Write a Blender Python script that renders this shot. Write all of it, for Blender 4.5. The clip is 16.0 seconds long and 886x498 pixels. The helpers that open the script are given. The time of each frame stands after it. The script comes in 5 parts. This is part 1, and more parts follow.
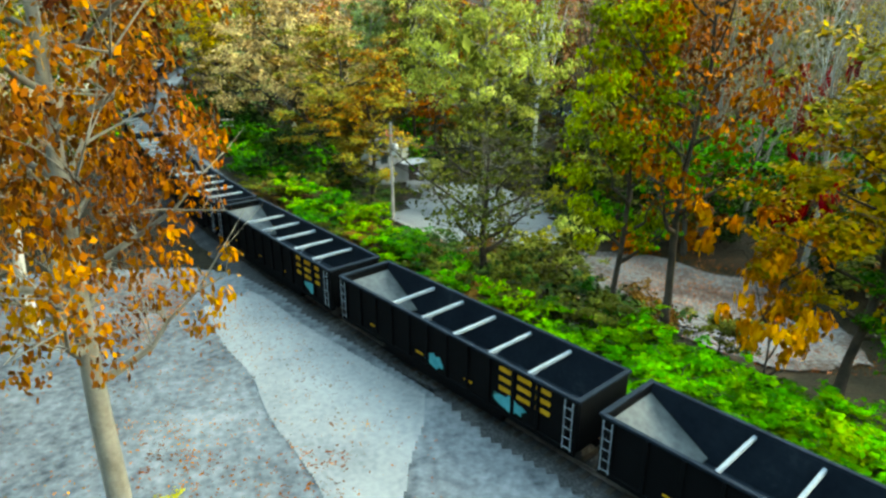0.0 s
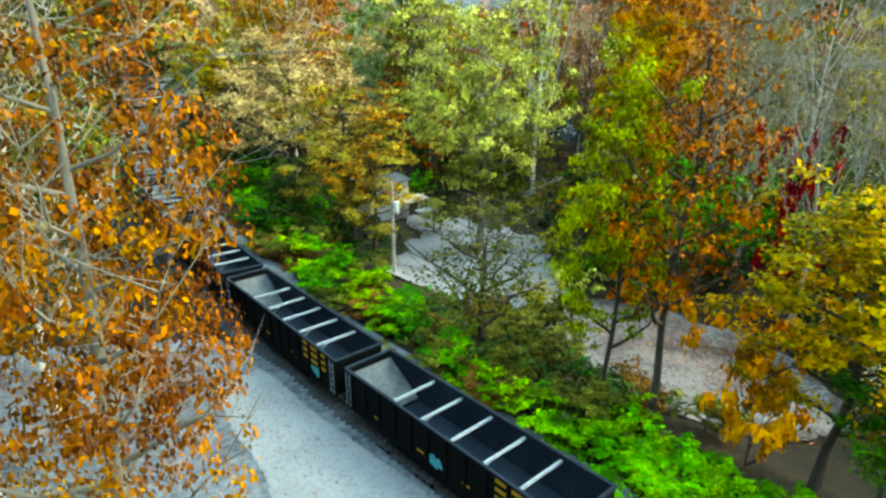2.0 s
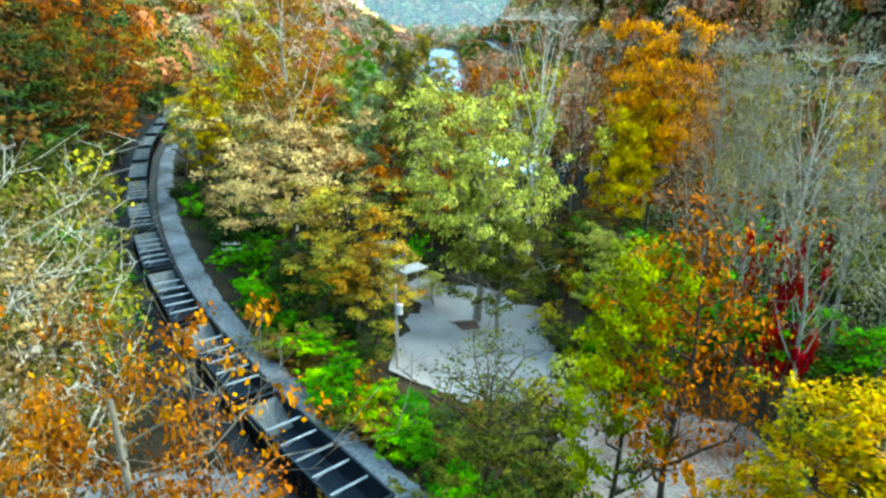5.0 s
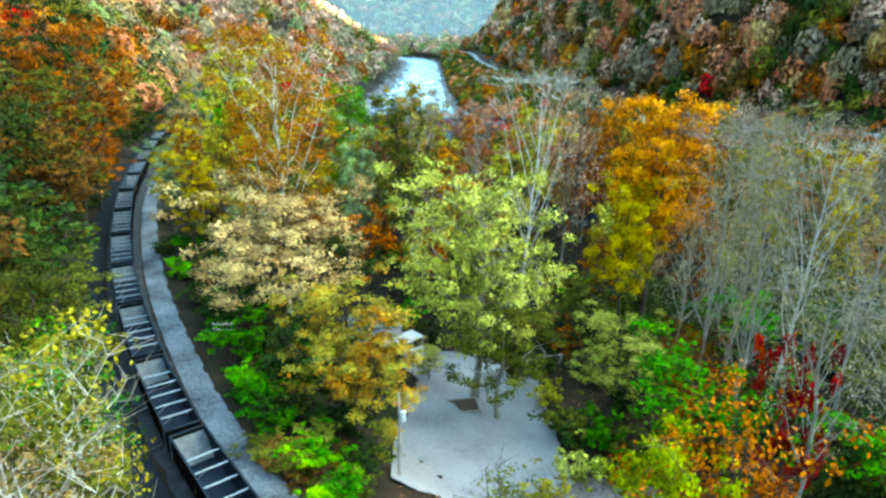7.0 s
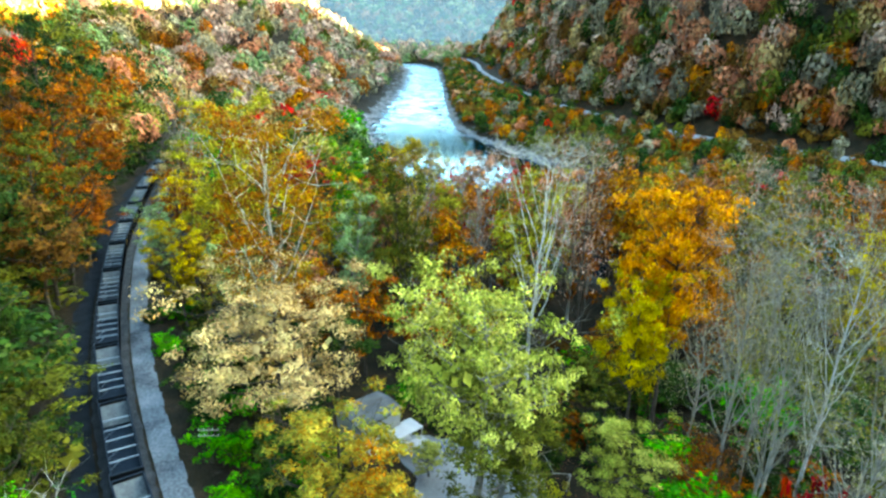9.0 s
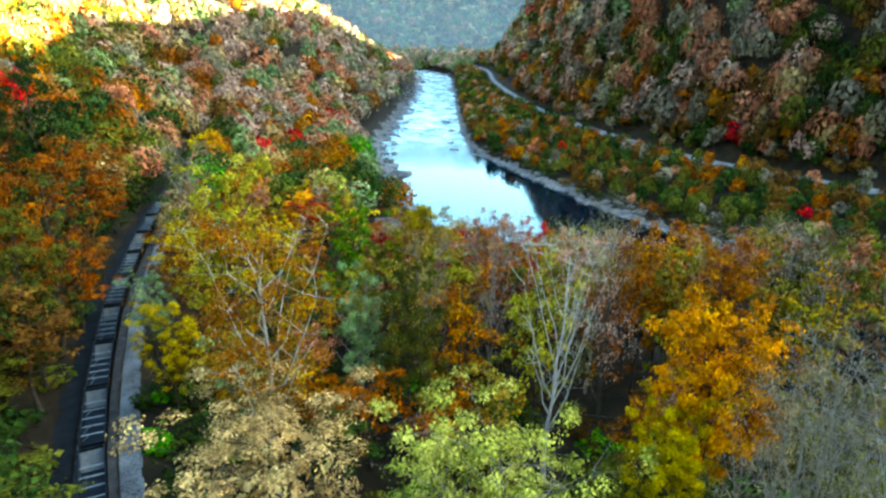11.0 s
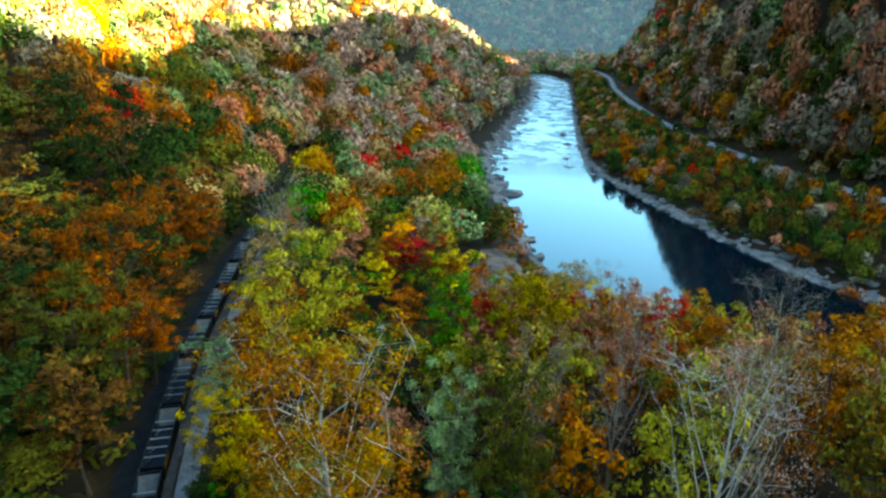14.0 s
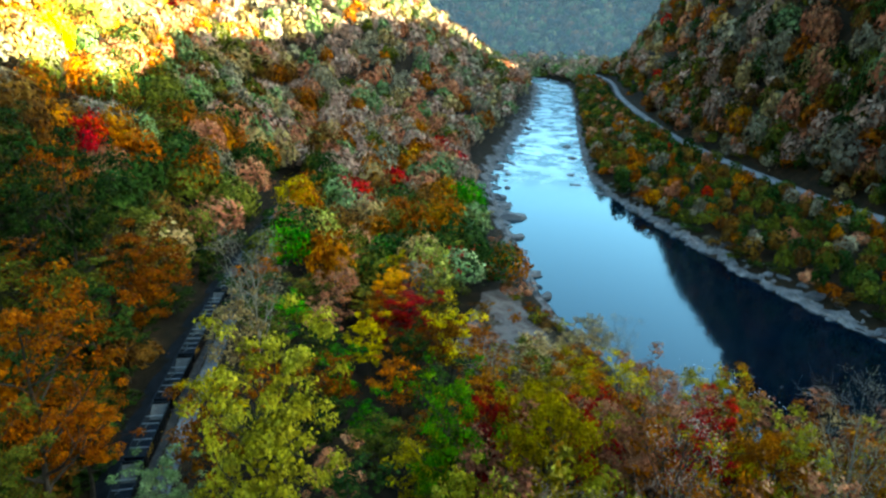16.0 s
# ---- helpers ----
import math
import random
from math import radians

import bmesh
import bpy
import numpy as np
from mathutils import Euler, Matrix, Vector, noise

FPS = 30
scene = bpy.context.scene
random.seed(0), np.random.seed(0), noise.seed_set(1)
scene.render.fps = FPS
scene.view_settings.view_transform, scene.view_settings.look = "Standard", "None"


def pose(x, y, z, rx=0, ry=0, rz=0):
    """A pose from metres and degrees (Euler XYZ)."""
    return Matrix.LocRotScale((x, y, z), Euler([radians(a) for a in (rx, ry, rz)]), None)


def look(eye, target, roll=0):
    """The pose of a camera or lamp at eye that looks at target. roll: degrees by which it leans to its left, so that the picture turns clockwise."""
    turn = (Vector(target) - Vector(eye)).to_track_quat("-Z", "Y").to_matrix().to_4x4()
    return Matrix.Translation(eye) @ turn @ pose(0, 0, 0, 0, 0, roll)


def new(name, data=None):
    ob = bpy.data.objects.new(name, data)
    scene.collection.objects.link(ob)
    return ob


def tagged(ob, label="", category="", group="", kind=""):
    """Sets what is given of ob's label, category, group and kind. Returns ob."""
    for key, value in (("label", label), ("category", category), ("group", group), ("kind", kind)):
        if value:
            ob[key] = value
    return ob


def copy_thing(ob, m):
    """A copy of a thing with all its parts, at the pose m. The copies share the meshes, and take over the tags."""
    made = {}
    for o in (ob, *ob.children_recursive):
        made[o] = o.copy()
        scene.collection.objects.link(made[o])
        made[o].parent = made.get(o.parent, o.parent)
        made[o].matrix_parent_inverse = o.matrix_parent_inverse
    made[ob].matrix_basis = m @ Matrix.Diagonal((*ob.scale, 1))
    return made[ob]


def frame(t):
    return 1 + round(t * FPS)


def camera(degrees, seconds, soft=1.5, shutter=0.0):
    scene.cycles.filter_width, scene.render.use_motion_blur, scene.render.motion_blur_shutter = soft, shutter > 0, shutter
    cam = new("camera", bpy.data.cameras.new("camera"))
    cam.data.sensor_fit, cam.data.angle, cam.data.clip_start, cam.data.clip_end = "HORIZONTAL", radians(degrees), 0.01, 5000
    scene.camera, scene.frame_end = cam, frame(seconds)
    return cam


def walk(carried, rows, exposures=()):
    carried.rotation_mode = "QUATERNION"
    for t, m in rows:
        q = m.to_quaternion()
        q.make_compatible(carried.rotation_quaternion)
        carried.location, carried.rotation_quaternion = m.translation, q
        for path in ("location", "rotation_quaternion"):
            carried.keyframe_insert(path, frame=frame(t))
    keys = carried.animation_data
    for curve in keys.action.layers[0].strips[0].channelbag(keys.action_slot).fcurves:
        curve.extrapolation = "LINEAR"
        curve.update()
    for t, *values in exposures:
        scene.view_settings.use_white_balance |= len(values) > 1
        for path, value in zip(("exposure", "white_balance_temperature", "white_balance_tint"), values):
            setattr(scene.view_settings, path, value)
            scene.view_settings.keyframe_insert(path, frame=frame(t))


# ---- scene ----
# camera: a drone that climbs straight up, then glides forward over the woods
cam = camera(69.1, 16.0, soft=2.6)
METRES, EYE, TILT, LEAN, TURN = 100.0, 16.5, -20.5, 0.0, 0.0
ROWS = [
    (0.0, 0.0, 0.0, 0.0, -0.0, 0.0, 0.0),
    (0.5, -0.0003, -0.0044, 0.0127, -0.01, -0.4, -0.06),
    (1.0, -0.0003, -0.0093, 0.0263, -0.04, -0.28, -0.07),
    (1.5, -0.0001, -0.0142, 0.0393, -0.03, -0.18, -0.05),
    (2.0, -0.0001, -0.0188, 0.0517, -0.04, -0.07, -0.05),
    (2.5, 0.0, -0.024, 0.0651, -0.04, 0.07, -0.03),
    (3.0, 0.0, -0.0291, 0.0798, -0.05, 0.14, 0.0),
    (3.5, 0.0003, -0.0328, 0.0943, -0.03, 0.18, 0.07),
    (4.0, 0.0004, -0.0351, 0.1091, -0.04, 0.26, 0.09),
    (6.5, -0.0356, -0.0258, 0.2079, -2.71, 0.88, 0.04),
    (7.0, -0.0348, -0.0182, 0.236, -2.74, 0.87, 0.03),
    (7.5, -0.0337, -0.009, 0.264, -2.74, 0.92, 0.02),
    (8.0, -0.0325, 0.0015, 0.2932, -2.72, 0.91, 0.03),
    (8.5, -0.0317, 0.0136, 0.3228, -2.7, 0.91, -0.03),
    (9.0, -0.031, 0.0273, 0.353, -2.57, 0.91, -0.14),
    (11.5, -0.0302, 0.1239, 0.5155, -0.8, 0.86, -1.05),
    (12.0, -0.032, 0.1513, 0.5396, 1.44, 0.84, -1.9),
    (12.5, -0.0339, 0.1825, 0.5573, 4.32, 0.7, -2.96),
    (13.0, -0.0365, 0.2165, 0.5745, 6.23, 0.57, -3.64),
    (13.5, -0.0407, 0.2543, 0.5894, 7.29, 0.5, -4.03),
    (14.0, -0.0466, 0.2962, 0.6057, 7.65, 0.46, -4.16),
    (14.5, -0.0542, 0.343, 0.6247, 7.62, 0.45, -4.18),
    (15.0, -0.062, 0.3921, 0.6526, 7.62, 0.41, -4.17),
    (15.5, -0.0696, 0.4403, 0.6923, 7.63, 0.36, -4.14),
    (16.0, -0.0774, 0.4871, 0.738, 7.59, 0.33, -4.15),
]
walk(cam, [(t, pose(0, 0, EYE, TILT, LEAN, TURN) @ pose(METRES * x, METRES * y, METRES * z, 90 + pitch, roll, yaw)) for t, x, y, z, yaw, pitch, roll in ROWS],
     exposures=[(0.0, 6.30, 8600, -17), (4.0, 6.42, 7500, -17), (9.0, 6.32, 6700, -14), (11.5, 5.51, 6700, -9), (14.0, 5.06, 6500, -13), (16.0, 4.81, 6250, -16)])

# ---- light: a low sun behind the far ridge, open sky over the valley ----
SUN_EL, SUN_AZ = 23.6, 82.0      # degrees above the horizon; degrees from +y towards +x
world = bpy.data.worlds.new("world")
scene.world = world
world.use_nodes = True
wn = world.node_tree.nodes
sky = wn.new("ShaderNodeTexSky")
sky.sky_type = "NISHITA"
sky.sun_disc = False
sky.dust_density = 2.0
sky.sun_elevation, sky.sun_rotation = radians(SUN_EL), radians(SUN_AZ)
world.node_tree.links.new(sky.outputs[0], wn["Background"].inputs[0])
wn["Background"].inputs[1].default_value = 0.05
sun = new("sun", bpy.data.lights.new("sun", "SUN"))
sun.data.energy, sun.data.angle, sun.data.color = 5.0, radians(0.5), (1.0, 0.86, 0.66)
sun_from = Vector((math.sin(radians(SUN_AZ)) * math.cos(radians(SUN_EL)), math.cos(radians(SUN_AZ)) * math.cos(radians(SUN_EL)), math.sin(radians(SUN_EL))))
sun.matrix_world = look(sun_from * 600, (0, 0, 0))

# ---- materials ----
def nodes_of(name):
    m = bpy.data.materials.new(name)
    m.use_nodes = True
    return m, m.node_tree.nodes, m.node_tree.links


def ramp(nd, stops):
    r = nd.new("ShaderNodeValToRGB")
    while len(r.color_ramp.elements) < len(stops):
        r.color_ramp.elements.new(0.5)
    for e, (p, c) in zip(r.color_ramp.elements, stops):
        e.position, e.color = p, (*c, 1)
    return r


def noise_node(nd, lk, scale, detail=4.0, coords="Position"):
    n = nd.new("ShaderNodeTexNoise")
    n.inputs["Scale"].default_value, n.inputs["Detail"].default_value = scale, detail
    if coords == "Position":
        g = nd.new("ShaderNodeNewGeometry")
        lk.new(g.outputs["Position"], n.inputs["Vector"])
    else:
        c = nd.new("ShaderNodeTexCoord")
        lk.new(c.outputs["Object"], n.inputs["Vector"])
    return n


def surface(name, stops, scale, rough=0.85, fine=12.0, bump=0.3, dist=0.05, metal=0.0, coords="Position", spread=0.35):
    """A rough surface: a colour ramp over large noise, broken up by fine noise, with relief."""
    m, nd, lk = nodes_of(name)
    b = nd["Principled BSDF"]
    n1, n2 = noise_node(nd, lk, scale, 5.0, coords), noise_node(nd, lk, fine, 6.0, coords)
    mix = nd.new("ShaderNodeMix")
    mix.inputs[0].default_value = spread
    lk.new(n1.outputs[0], mix.inputs[2])
    lk.new(n2.outputs[0], mix.inputs[3])
    r = ramp(nd, stops)
    lk.new(mix.outputs[0], r.inputs[0])
    lk.new(r.outputs[0], b.inputs["Base Color"])
    bp = nd.new("ShaderNodeBump")
    bp.inputs["Strength"].default_value, bp.inputs["Distance"].default_value = bump, dist
    lk.new(n2.outputs[0], bp.inputs["Height"])
    lk.new(bp.outputs[0], b.inputs["Normal"])
    b.inputs["Roughness"].default_value, b.inputs["Metallic"].default_value = rough, metal
    b.inputs["Specular IOR Level"].default_value = 0.05 if rough > 0.5 else 0.25
    return m


def leaves(name, a, b, c, patch=0.22, glow=0.03, own_range=(0.66, 1.28), bough=0.55):
    """Autumn leaves: each leaf takes its own colour between a, b and c, and whole boughs turn together."""
    m, nd, lk = nodes_of(name)
    geo = nd.new("ShaderNodeNewGeometry")
    n = noise_node(nd, lk, patch, 3.0)
    info = nd.new("ShaderNodeObjectInfo")
    mix = nd.new("ShaderNodeMix")
    mix.inputs[0].default_value = bough
    lk.new(geo.outputs["Random Per Island"], mix.inputs[2])
    stretch = nd.new("ShaderNodeMapRange")
    stretch.inputs[1].default_value, stretch.inputs[2].default_value = 0.3, 0.7
    lk.new(n.outputs[0], stretch.inputs[0])
    lk.new(stretch.outputs[0], mix.inputs[3])
    r = ramp(nd, ((0.12, a), (0.5, b), (0.88, c)))
    lk.new(mix.outputs[0], r.inputs[0])
    hsv = nd.new("ShaderNodeHueSaturation")
    val = nd.new("ShaderNodeMapRange")
    val.inputs[3].default_value, val.inputs[4].default_value = 0.42, 1.0
    lk.new(info.outputs["Random"], val.inputs[0])
    own = nd.new("ShaderNodeMapRange")
    own.inputs[3].default_value, own.inputs[4].default_value = own_range
    wn1 = nd.new("ShaderNodeTexWhiteNoise")
    wn1.noise_dimensions = "1D"
    lk.new(geo.outputs["Random Per Island"], wn1.inputs["W"])
    lk.new(wn1.outputs["Value"], own.inputs[0])
    both = nd.new("ShaderNodeMath")
    both.operation = "MULTIPLY"
    lk.new(val.outputs[0], both.inputs[0])
    lk.new(own.outputs[0], both.inputs[1])
    hsv.inputs["Saturation"].default_value = 1.12
    tone = noise_node(nd, lk, 0.55 if bough < 0.6 else 0.3, 2.0)
    limbs = nd.new("ShaderNodeMapRange")
    for i, v in ((1, 0.36), (2, 0.64), (3, 0.5), (4, 1.35)):
        limbs.inputs[i].default_value = v
    lk.new(tone.outputs[0], limbs.inputs[0])
    all3 = nd.new("ShaderNodeMath")
    all3.operation = "MULTIPLY"
    lk.new(both.outputs[0], all3.inputs[0])
    lk.new(limbs.outputs[0], all3.inputs[1])
    lk.new(all3.outputs[0], hsv.inputs["Value"])
    lk.new(r.outputs[0], hsv.inputs["Color"])
    bs = nd["Principled BSDF"]
    bs.inputs["Roughness"].default_value = 0.6
    bs.inputs["Specular IOR Level"].default_value = 0.015
    lk.new(hsv.outputs[0], bs.inputs["Base Color"])
    tr = nd.new("ShaderNodeBsdfTranslucent")
    lk.new(hsv.outputs[0], tr.inputs[0])
    ms = nd.new("ShaderNodeMixShader")
    ms.inputs[0].default_value = glow
    lk.new(bs.outputs[0], ms.inputs[1])
    lk.new(tr.outputs[0], ms.inputs[2])
    lk.new(ms.outputs[0], nd["Material Output"].inputs[0])
    return m


PALETTE = {
    "orange": ("orange_leaves", (0.144, 0.036, 0.006), (0.276, 0.09, 0.0072), (0.384, 0.174, 0.012)),
    "bright_orange": ("bright_orange_leaves", (0.495, 0.15, 0.0075), (0.6975, 0.255, 0.015), (0.72, 0.375, 0.0375)),
    "rust": ("rust_leaves", (0.102, 0.027, 0.009), (0.198, 0.06, 0.0132), (0.276, 0.108, 0.021)),
    "brown": ("brown_leaves", (0.05184, 0.02592, 0.009504), (0.09504, 0.04752, 0.01512), (0.1382, 0.07776, 0.0216)),
    "tan": ("tan_leaves", (0.2, 0.125, 0.045), (0.3, 0.205, 0.095), (0.33, 0.26, 0.105)),
    "gold": ("gold_leaves", (0.228, 0.144, 0.012), (0.36, 0.252, 0.018), (0.408, 0.324, 0.03)),
    "yellow_green": ("yellow_green_leaves", (0.085, 0.1, 0.02), (0.235, 0.24, 0.05), (0.41, 0.37, 0.105)),
    "lime": ("lime_leaves", (0.072, 0.12, 0.009), (0.228, 0.276, 0.018), (0.396, 0.372, 0.03)),
    "oak": ("oak_leaves", (0.06, 0.019, 0.008), (0.19, 0.072, 0.022), (0.3, 0.155, 0.03)),
    "olive": ("olive_leaves", (0.03024, 0.03672, 0.00648), (0.06912, 0.07344, 0.01296), (0.1166, 0.108, 0.0216)),
    "green": ("green_leaves", (0.012, 0.066, 0.006), (0.036, 0.138, 0.0072), (0.09, 0.216, 0.012)),
    "ivy": ("vivid_green_leaves", (0.02592, 0.121, 0.00432), (0.07776, 0.1987, 0.00648), (0.1814, 0.2506, 0.00864)),
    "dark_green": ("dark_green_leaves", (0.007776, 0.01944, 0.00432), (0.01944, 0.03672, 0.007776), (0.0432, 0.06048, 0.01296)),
    "pale_green": ("pale_green_leaves", (0.078, 0.12, 0.03), (0.132, 0.18, 0.072), (0.204, 0.234, 0.102)),
    "grey": ("grey_brown_leaves", (0.102, 0.084, 0.06), (0.15, 0.126, 0.084), (0.186, 0.162, 0.096)),
    "crimson": ("crimson_leaves", (0.216, 0.012, 0.018), (0.348, 0.03, 0.036), (0.396, 0.078, 0.042)),
    "pink": ("russet_pink_leaves", (0.2285, 0.08736, 0.05376), (0.336, 0.1411, 0.08064), (0.3898, 0.215, 0.1142)),
    "mixed": ("turning_leaves", (0.2, 0.07, 0.018), (0.205, 0.165, 0.035), (0.09, 0.115, 0.02)),
    # twig tones for bare trees; in far woods they also paint haze
    "dusty_pink": ("bare_twigs_with_pink_leaves", (0.2419, 0.1411, 0.1008), (0.336, 0.215, 0.1546), (0.3763, 0.289, 0.2083)),
    "dusty_grey": ("bare_grey_twigs", (0.14, 0.12, 0.075), (0.2, 0.17, 0.105), (0.25, 0.215, 0.12)),
    "khaki": ("khaki_leaves", (0.144, 0.12, 0.018), (0.228, 0.198, 0.03), (0.288, 0.258, 0.048)),
    "sycamore": ("sycamore_leaves", (0.192, 0.048, 0.012), (0.264, 0.102, 0.018), (0.372, 0.276, 0.03)),
    "fire": ("yellow_to_orange_leaves", (0.312, 0.114, 0.012), (0.276, 0.186, 0.018), (0.042, 0.066, 0.012)),
}
LEAF = {k: leaves(*v) for k, v in PALETTE.items()}
WOODS_LEAF = {k: leaves("woods_" + v[0], *v[1:], patch=0.11, own_range=(0.7, 1.25), bough=0.72) for k, v in PALETTE.items()}
BARK_DARK = surface("dark_bark", ((0.3, (0.018, 0.0144, 0.0108)), (0.7, (0.0504, 0.0396, 0.0288))), 1.5, fine=9, bump=0.6)
BARK_PALE = surface("pale_bark", ((0.3, (0.17, 0.155, 0.13)), (0.6, (0.31, 0.29, 0.255)), (0.75, (0.22, 0.19, 0.15))), 0.9, fine=5, bump=0.4)
BARK_GREY = surface("grey_bark", ((0.3, (0.09, 0.08, 0.062)), (0.7, (0.17, 0.155, 0.125))), 1.2, fine=8, bump=0.5)
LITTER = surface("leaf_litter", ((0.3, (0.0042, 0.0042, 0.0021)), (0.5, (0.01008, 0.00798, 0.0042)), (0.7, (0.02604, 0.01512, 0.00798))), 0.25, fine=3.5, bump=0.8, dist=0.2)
GRAVEL = surface("grey_gravel", ((0.34, (0.012, 0.015, 0.018)), (0.44, (0.045, 0.051, 0.056)), (0.54, (0.075, 0.083, 0.089)), (0.66, (0.12, 0.125, 0.128))), 0.16, fine=2.6, bump=0.8, dist=0.08, spread=0.42)
CINDER = surface("dark_cinder", ((0.3, (0.004, 0.005, 0.006)), (0.7, (0.014, 0.016, 0.018))), 0.5, fine=8, bump=0.7)
# ballast colour carries the shade under and beside the train
SHADE_BALLAST = surface("shade_dark_ballast", ((0.3, (0.006, 0.007, 0.008)), (0.5, (0.02, 0.021, 0.022)), (0.72, (0.06, 0.06, 0.058))), 0.6, fine=9, bump=0.9, dist=0.08, spread=0.6)
CONCRETE = surface("pale_concrete", ((0.32, (0.075, 0.08, 0.083)), (0.48, (0.112, 0.117, 0.118)), (0.66, (0.148, 0.152, 0.15))), 0.22, fine=4, bump=0.25, spread=0.4)
DUST = surface("dusty_lot", ((0.3, (0.06324, 0.06324, 0.06252)), (0.5, (0.1116, 0.1116, 0.1109)), (0.7, (0.1562, 0.1544, 0.1525))), 0.12, fine=2.5, bump=0.2, spread=0.3)
ROCK = surface("river_rock", ((0.3, (0.0312, 0.0312, 0.0312)), (0.5, (0.0858, 0.08388, 0.0819)), (0.7, (0.1638, 0.156, 0.1443))), 0.35, fine=3, bump=0.7, dist=0.2)
DARKROCK = surface("wet_dark_rock", ((0.3, (0.0216, 0.0234, 0.0252)), (0.7, (0.0648, 0.0648, 0.0648))), 0.35, fine=3, bump=0.7, dist=0.2, rough=0.5)
STEEL_DARK = surface("black_car_paint", ((0.3, (0.00072, 0.00084, 0.00096)), (0.6, (0.00168, 0.00192, 0.00216)), (0.8, (0.0048, 0.00432, 0.00384))), 0.6, rough=0.7, fine=6, bump=0.1, coords="Object")
STEEL_IN = surface("worn_inner_steel", ((0.3, (0.003, 0.005, 0.008)), (0.6, (0.008, 0.012, 0.017)), (0.8, (0.024, 0.03, 0.036))), 0.5, rough=0.72, fine=5, bump=0.15, coords="Object")
STEEL_PALE = surface("scoured_steel", ((0.3, (0.02184, 0.02593, 0.0273)), (0.55, (0.06006, 0.06552, 0.06552)), (0.75, (0.09282, 0.09828, 0.09558))), 0.8, rough=0.6, fine=4, bump=0.1, coords="Object")
STEEL_BAR = surface("grey_brace_paint", ((0.3, (0.0741, 0.08892, 0.1037)), (0.7, (0.163, 0.1852, 0.2001))), 1.2, rough=0.5, fine=6, bump=0.1, coords="Object")
RAIL = surface("rail_steel", ((0.3, (0.072, 0.054, 0.042)), (0.7, (0.18, 0.168, 0.156))), 2, rough=0.4, metal=0.8, bump=0.1)
SLEEPER = surface("creosoted_timber", ((0.3, (0.012, 0.0105, 0.009)), (0.7, (0.036, 0.03, 0.024))), 1.0, fine=10, bump=0.5)
YELLOW = surface("yellow_stencil_paint", ((0.3, (0.231, 0.1176, 0.0042)), (0.7, (0.315, 0.1764, 0.0126))), 2, rough=0.6, bump=0.05, coords="Object")
TEAL = surface("teal_spray_paint", ((0.3, (0.018, 0.132, 0.156)), (0.7, (0.072, 0.27, 0.288))), 1.5, rough=0.6, bump=0.05, coords="Object")
LILAC = surface("lilac_spray_paint", ((0.3, (0.12, 0.06, 0.12)), (0.7, (0.252, 0.168, 0.252))), 1.5, rough=0.6, bump=0.05, coords="Object")
WHITE = surface("white_siding_paint", ((0.3, (0.193, 0.196, 0.1989)), (0.7, (0.2399, 0.2399, 0.2399))), 0.8, rough=0.6, fine=6, bump=0.05)
ROOF = surface("grey_roof", ((0.3, (0.03, 0.033, 0.036)), (0.7, (0.072, 0.075, 0.078))), 0.6, rough=0.8, fine=8, bump=0.3)
WOOD = surface("weathered_wood", ((0.3, (0.12, 0.102, 0.084)), (0.7, (0.228, 0.204, 0.18))), 1.5, fine=9, bump=0.4)
POLEWOOD = surface("pole_timber", ((0.3, (0.126, 0.1092, 0.0966)), (0.7, (0.2184, 0.1932, 0.1764))), 1.0, fine=9, bump=0.3)
SOIL = surface("dark_soil", ((0.3, (0.018, 0.0132, 0.0096)), (0.7, (0.054, 0.036, 0.024))), 1.5, fine=8, bump=0.8)
METAL = surface("galvanised_metal", ((0.3, (0.27, 0.276, 0.282)), (0.7, (0.372, 0.378, 0.384))), 2, rough=0.45, metal=0.3, bump=0.05)
RUST = surface("rust", ((0.3, (0.06, 0.024, 0.012)), (0.7, (0.144, 0.06, 0.03))), 2, bump=0.3)
REDPAINT = surface("faded_red_paint", ((0.3, (0.24, 0.06, 0.042)), (0.7, (0.33, 0.12, 0.09))), 3, bump=0.1)


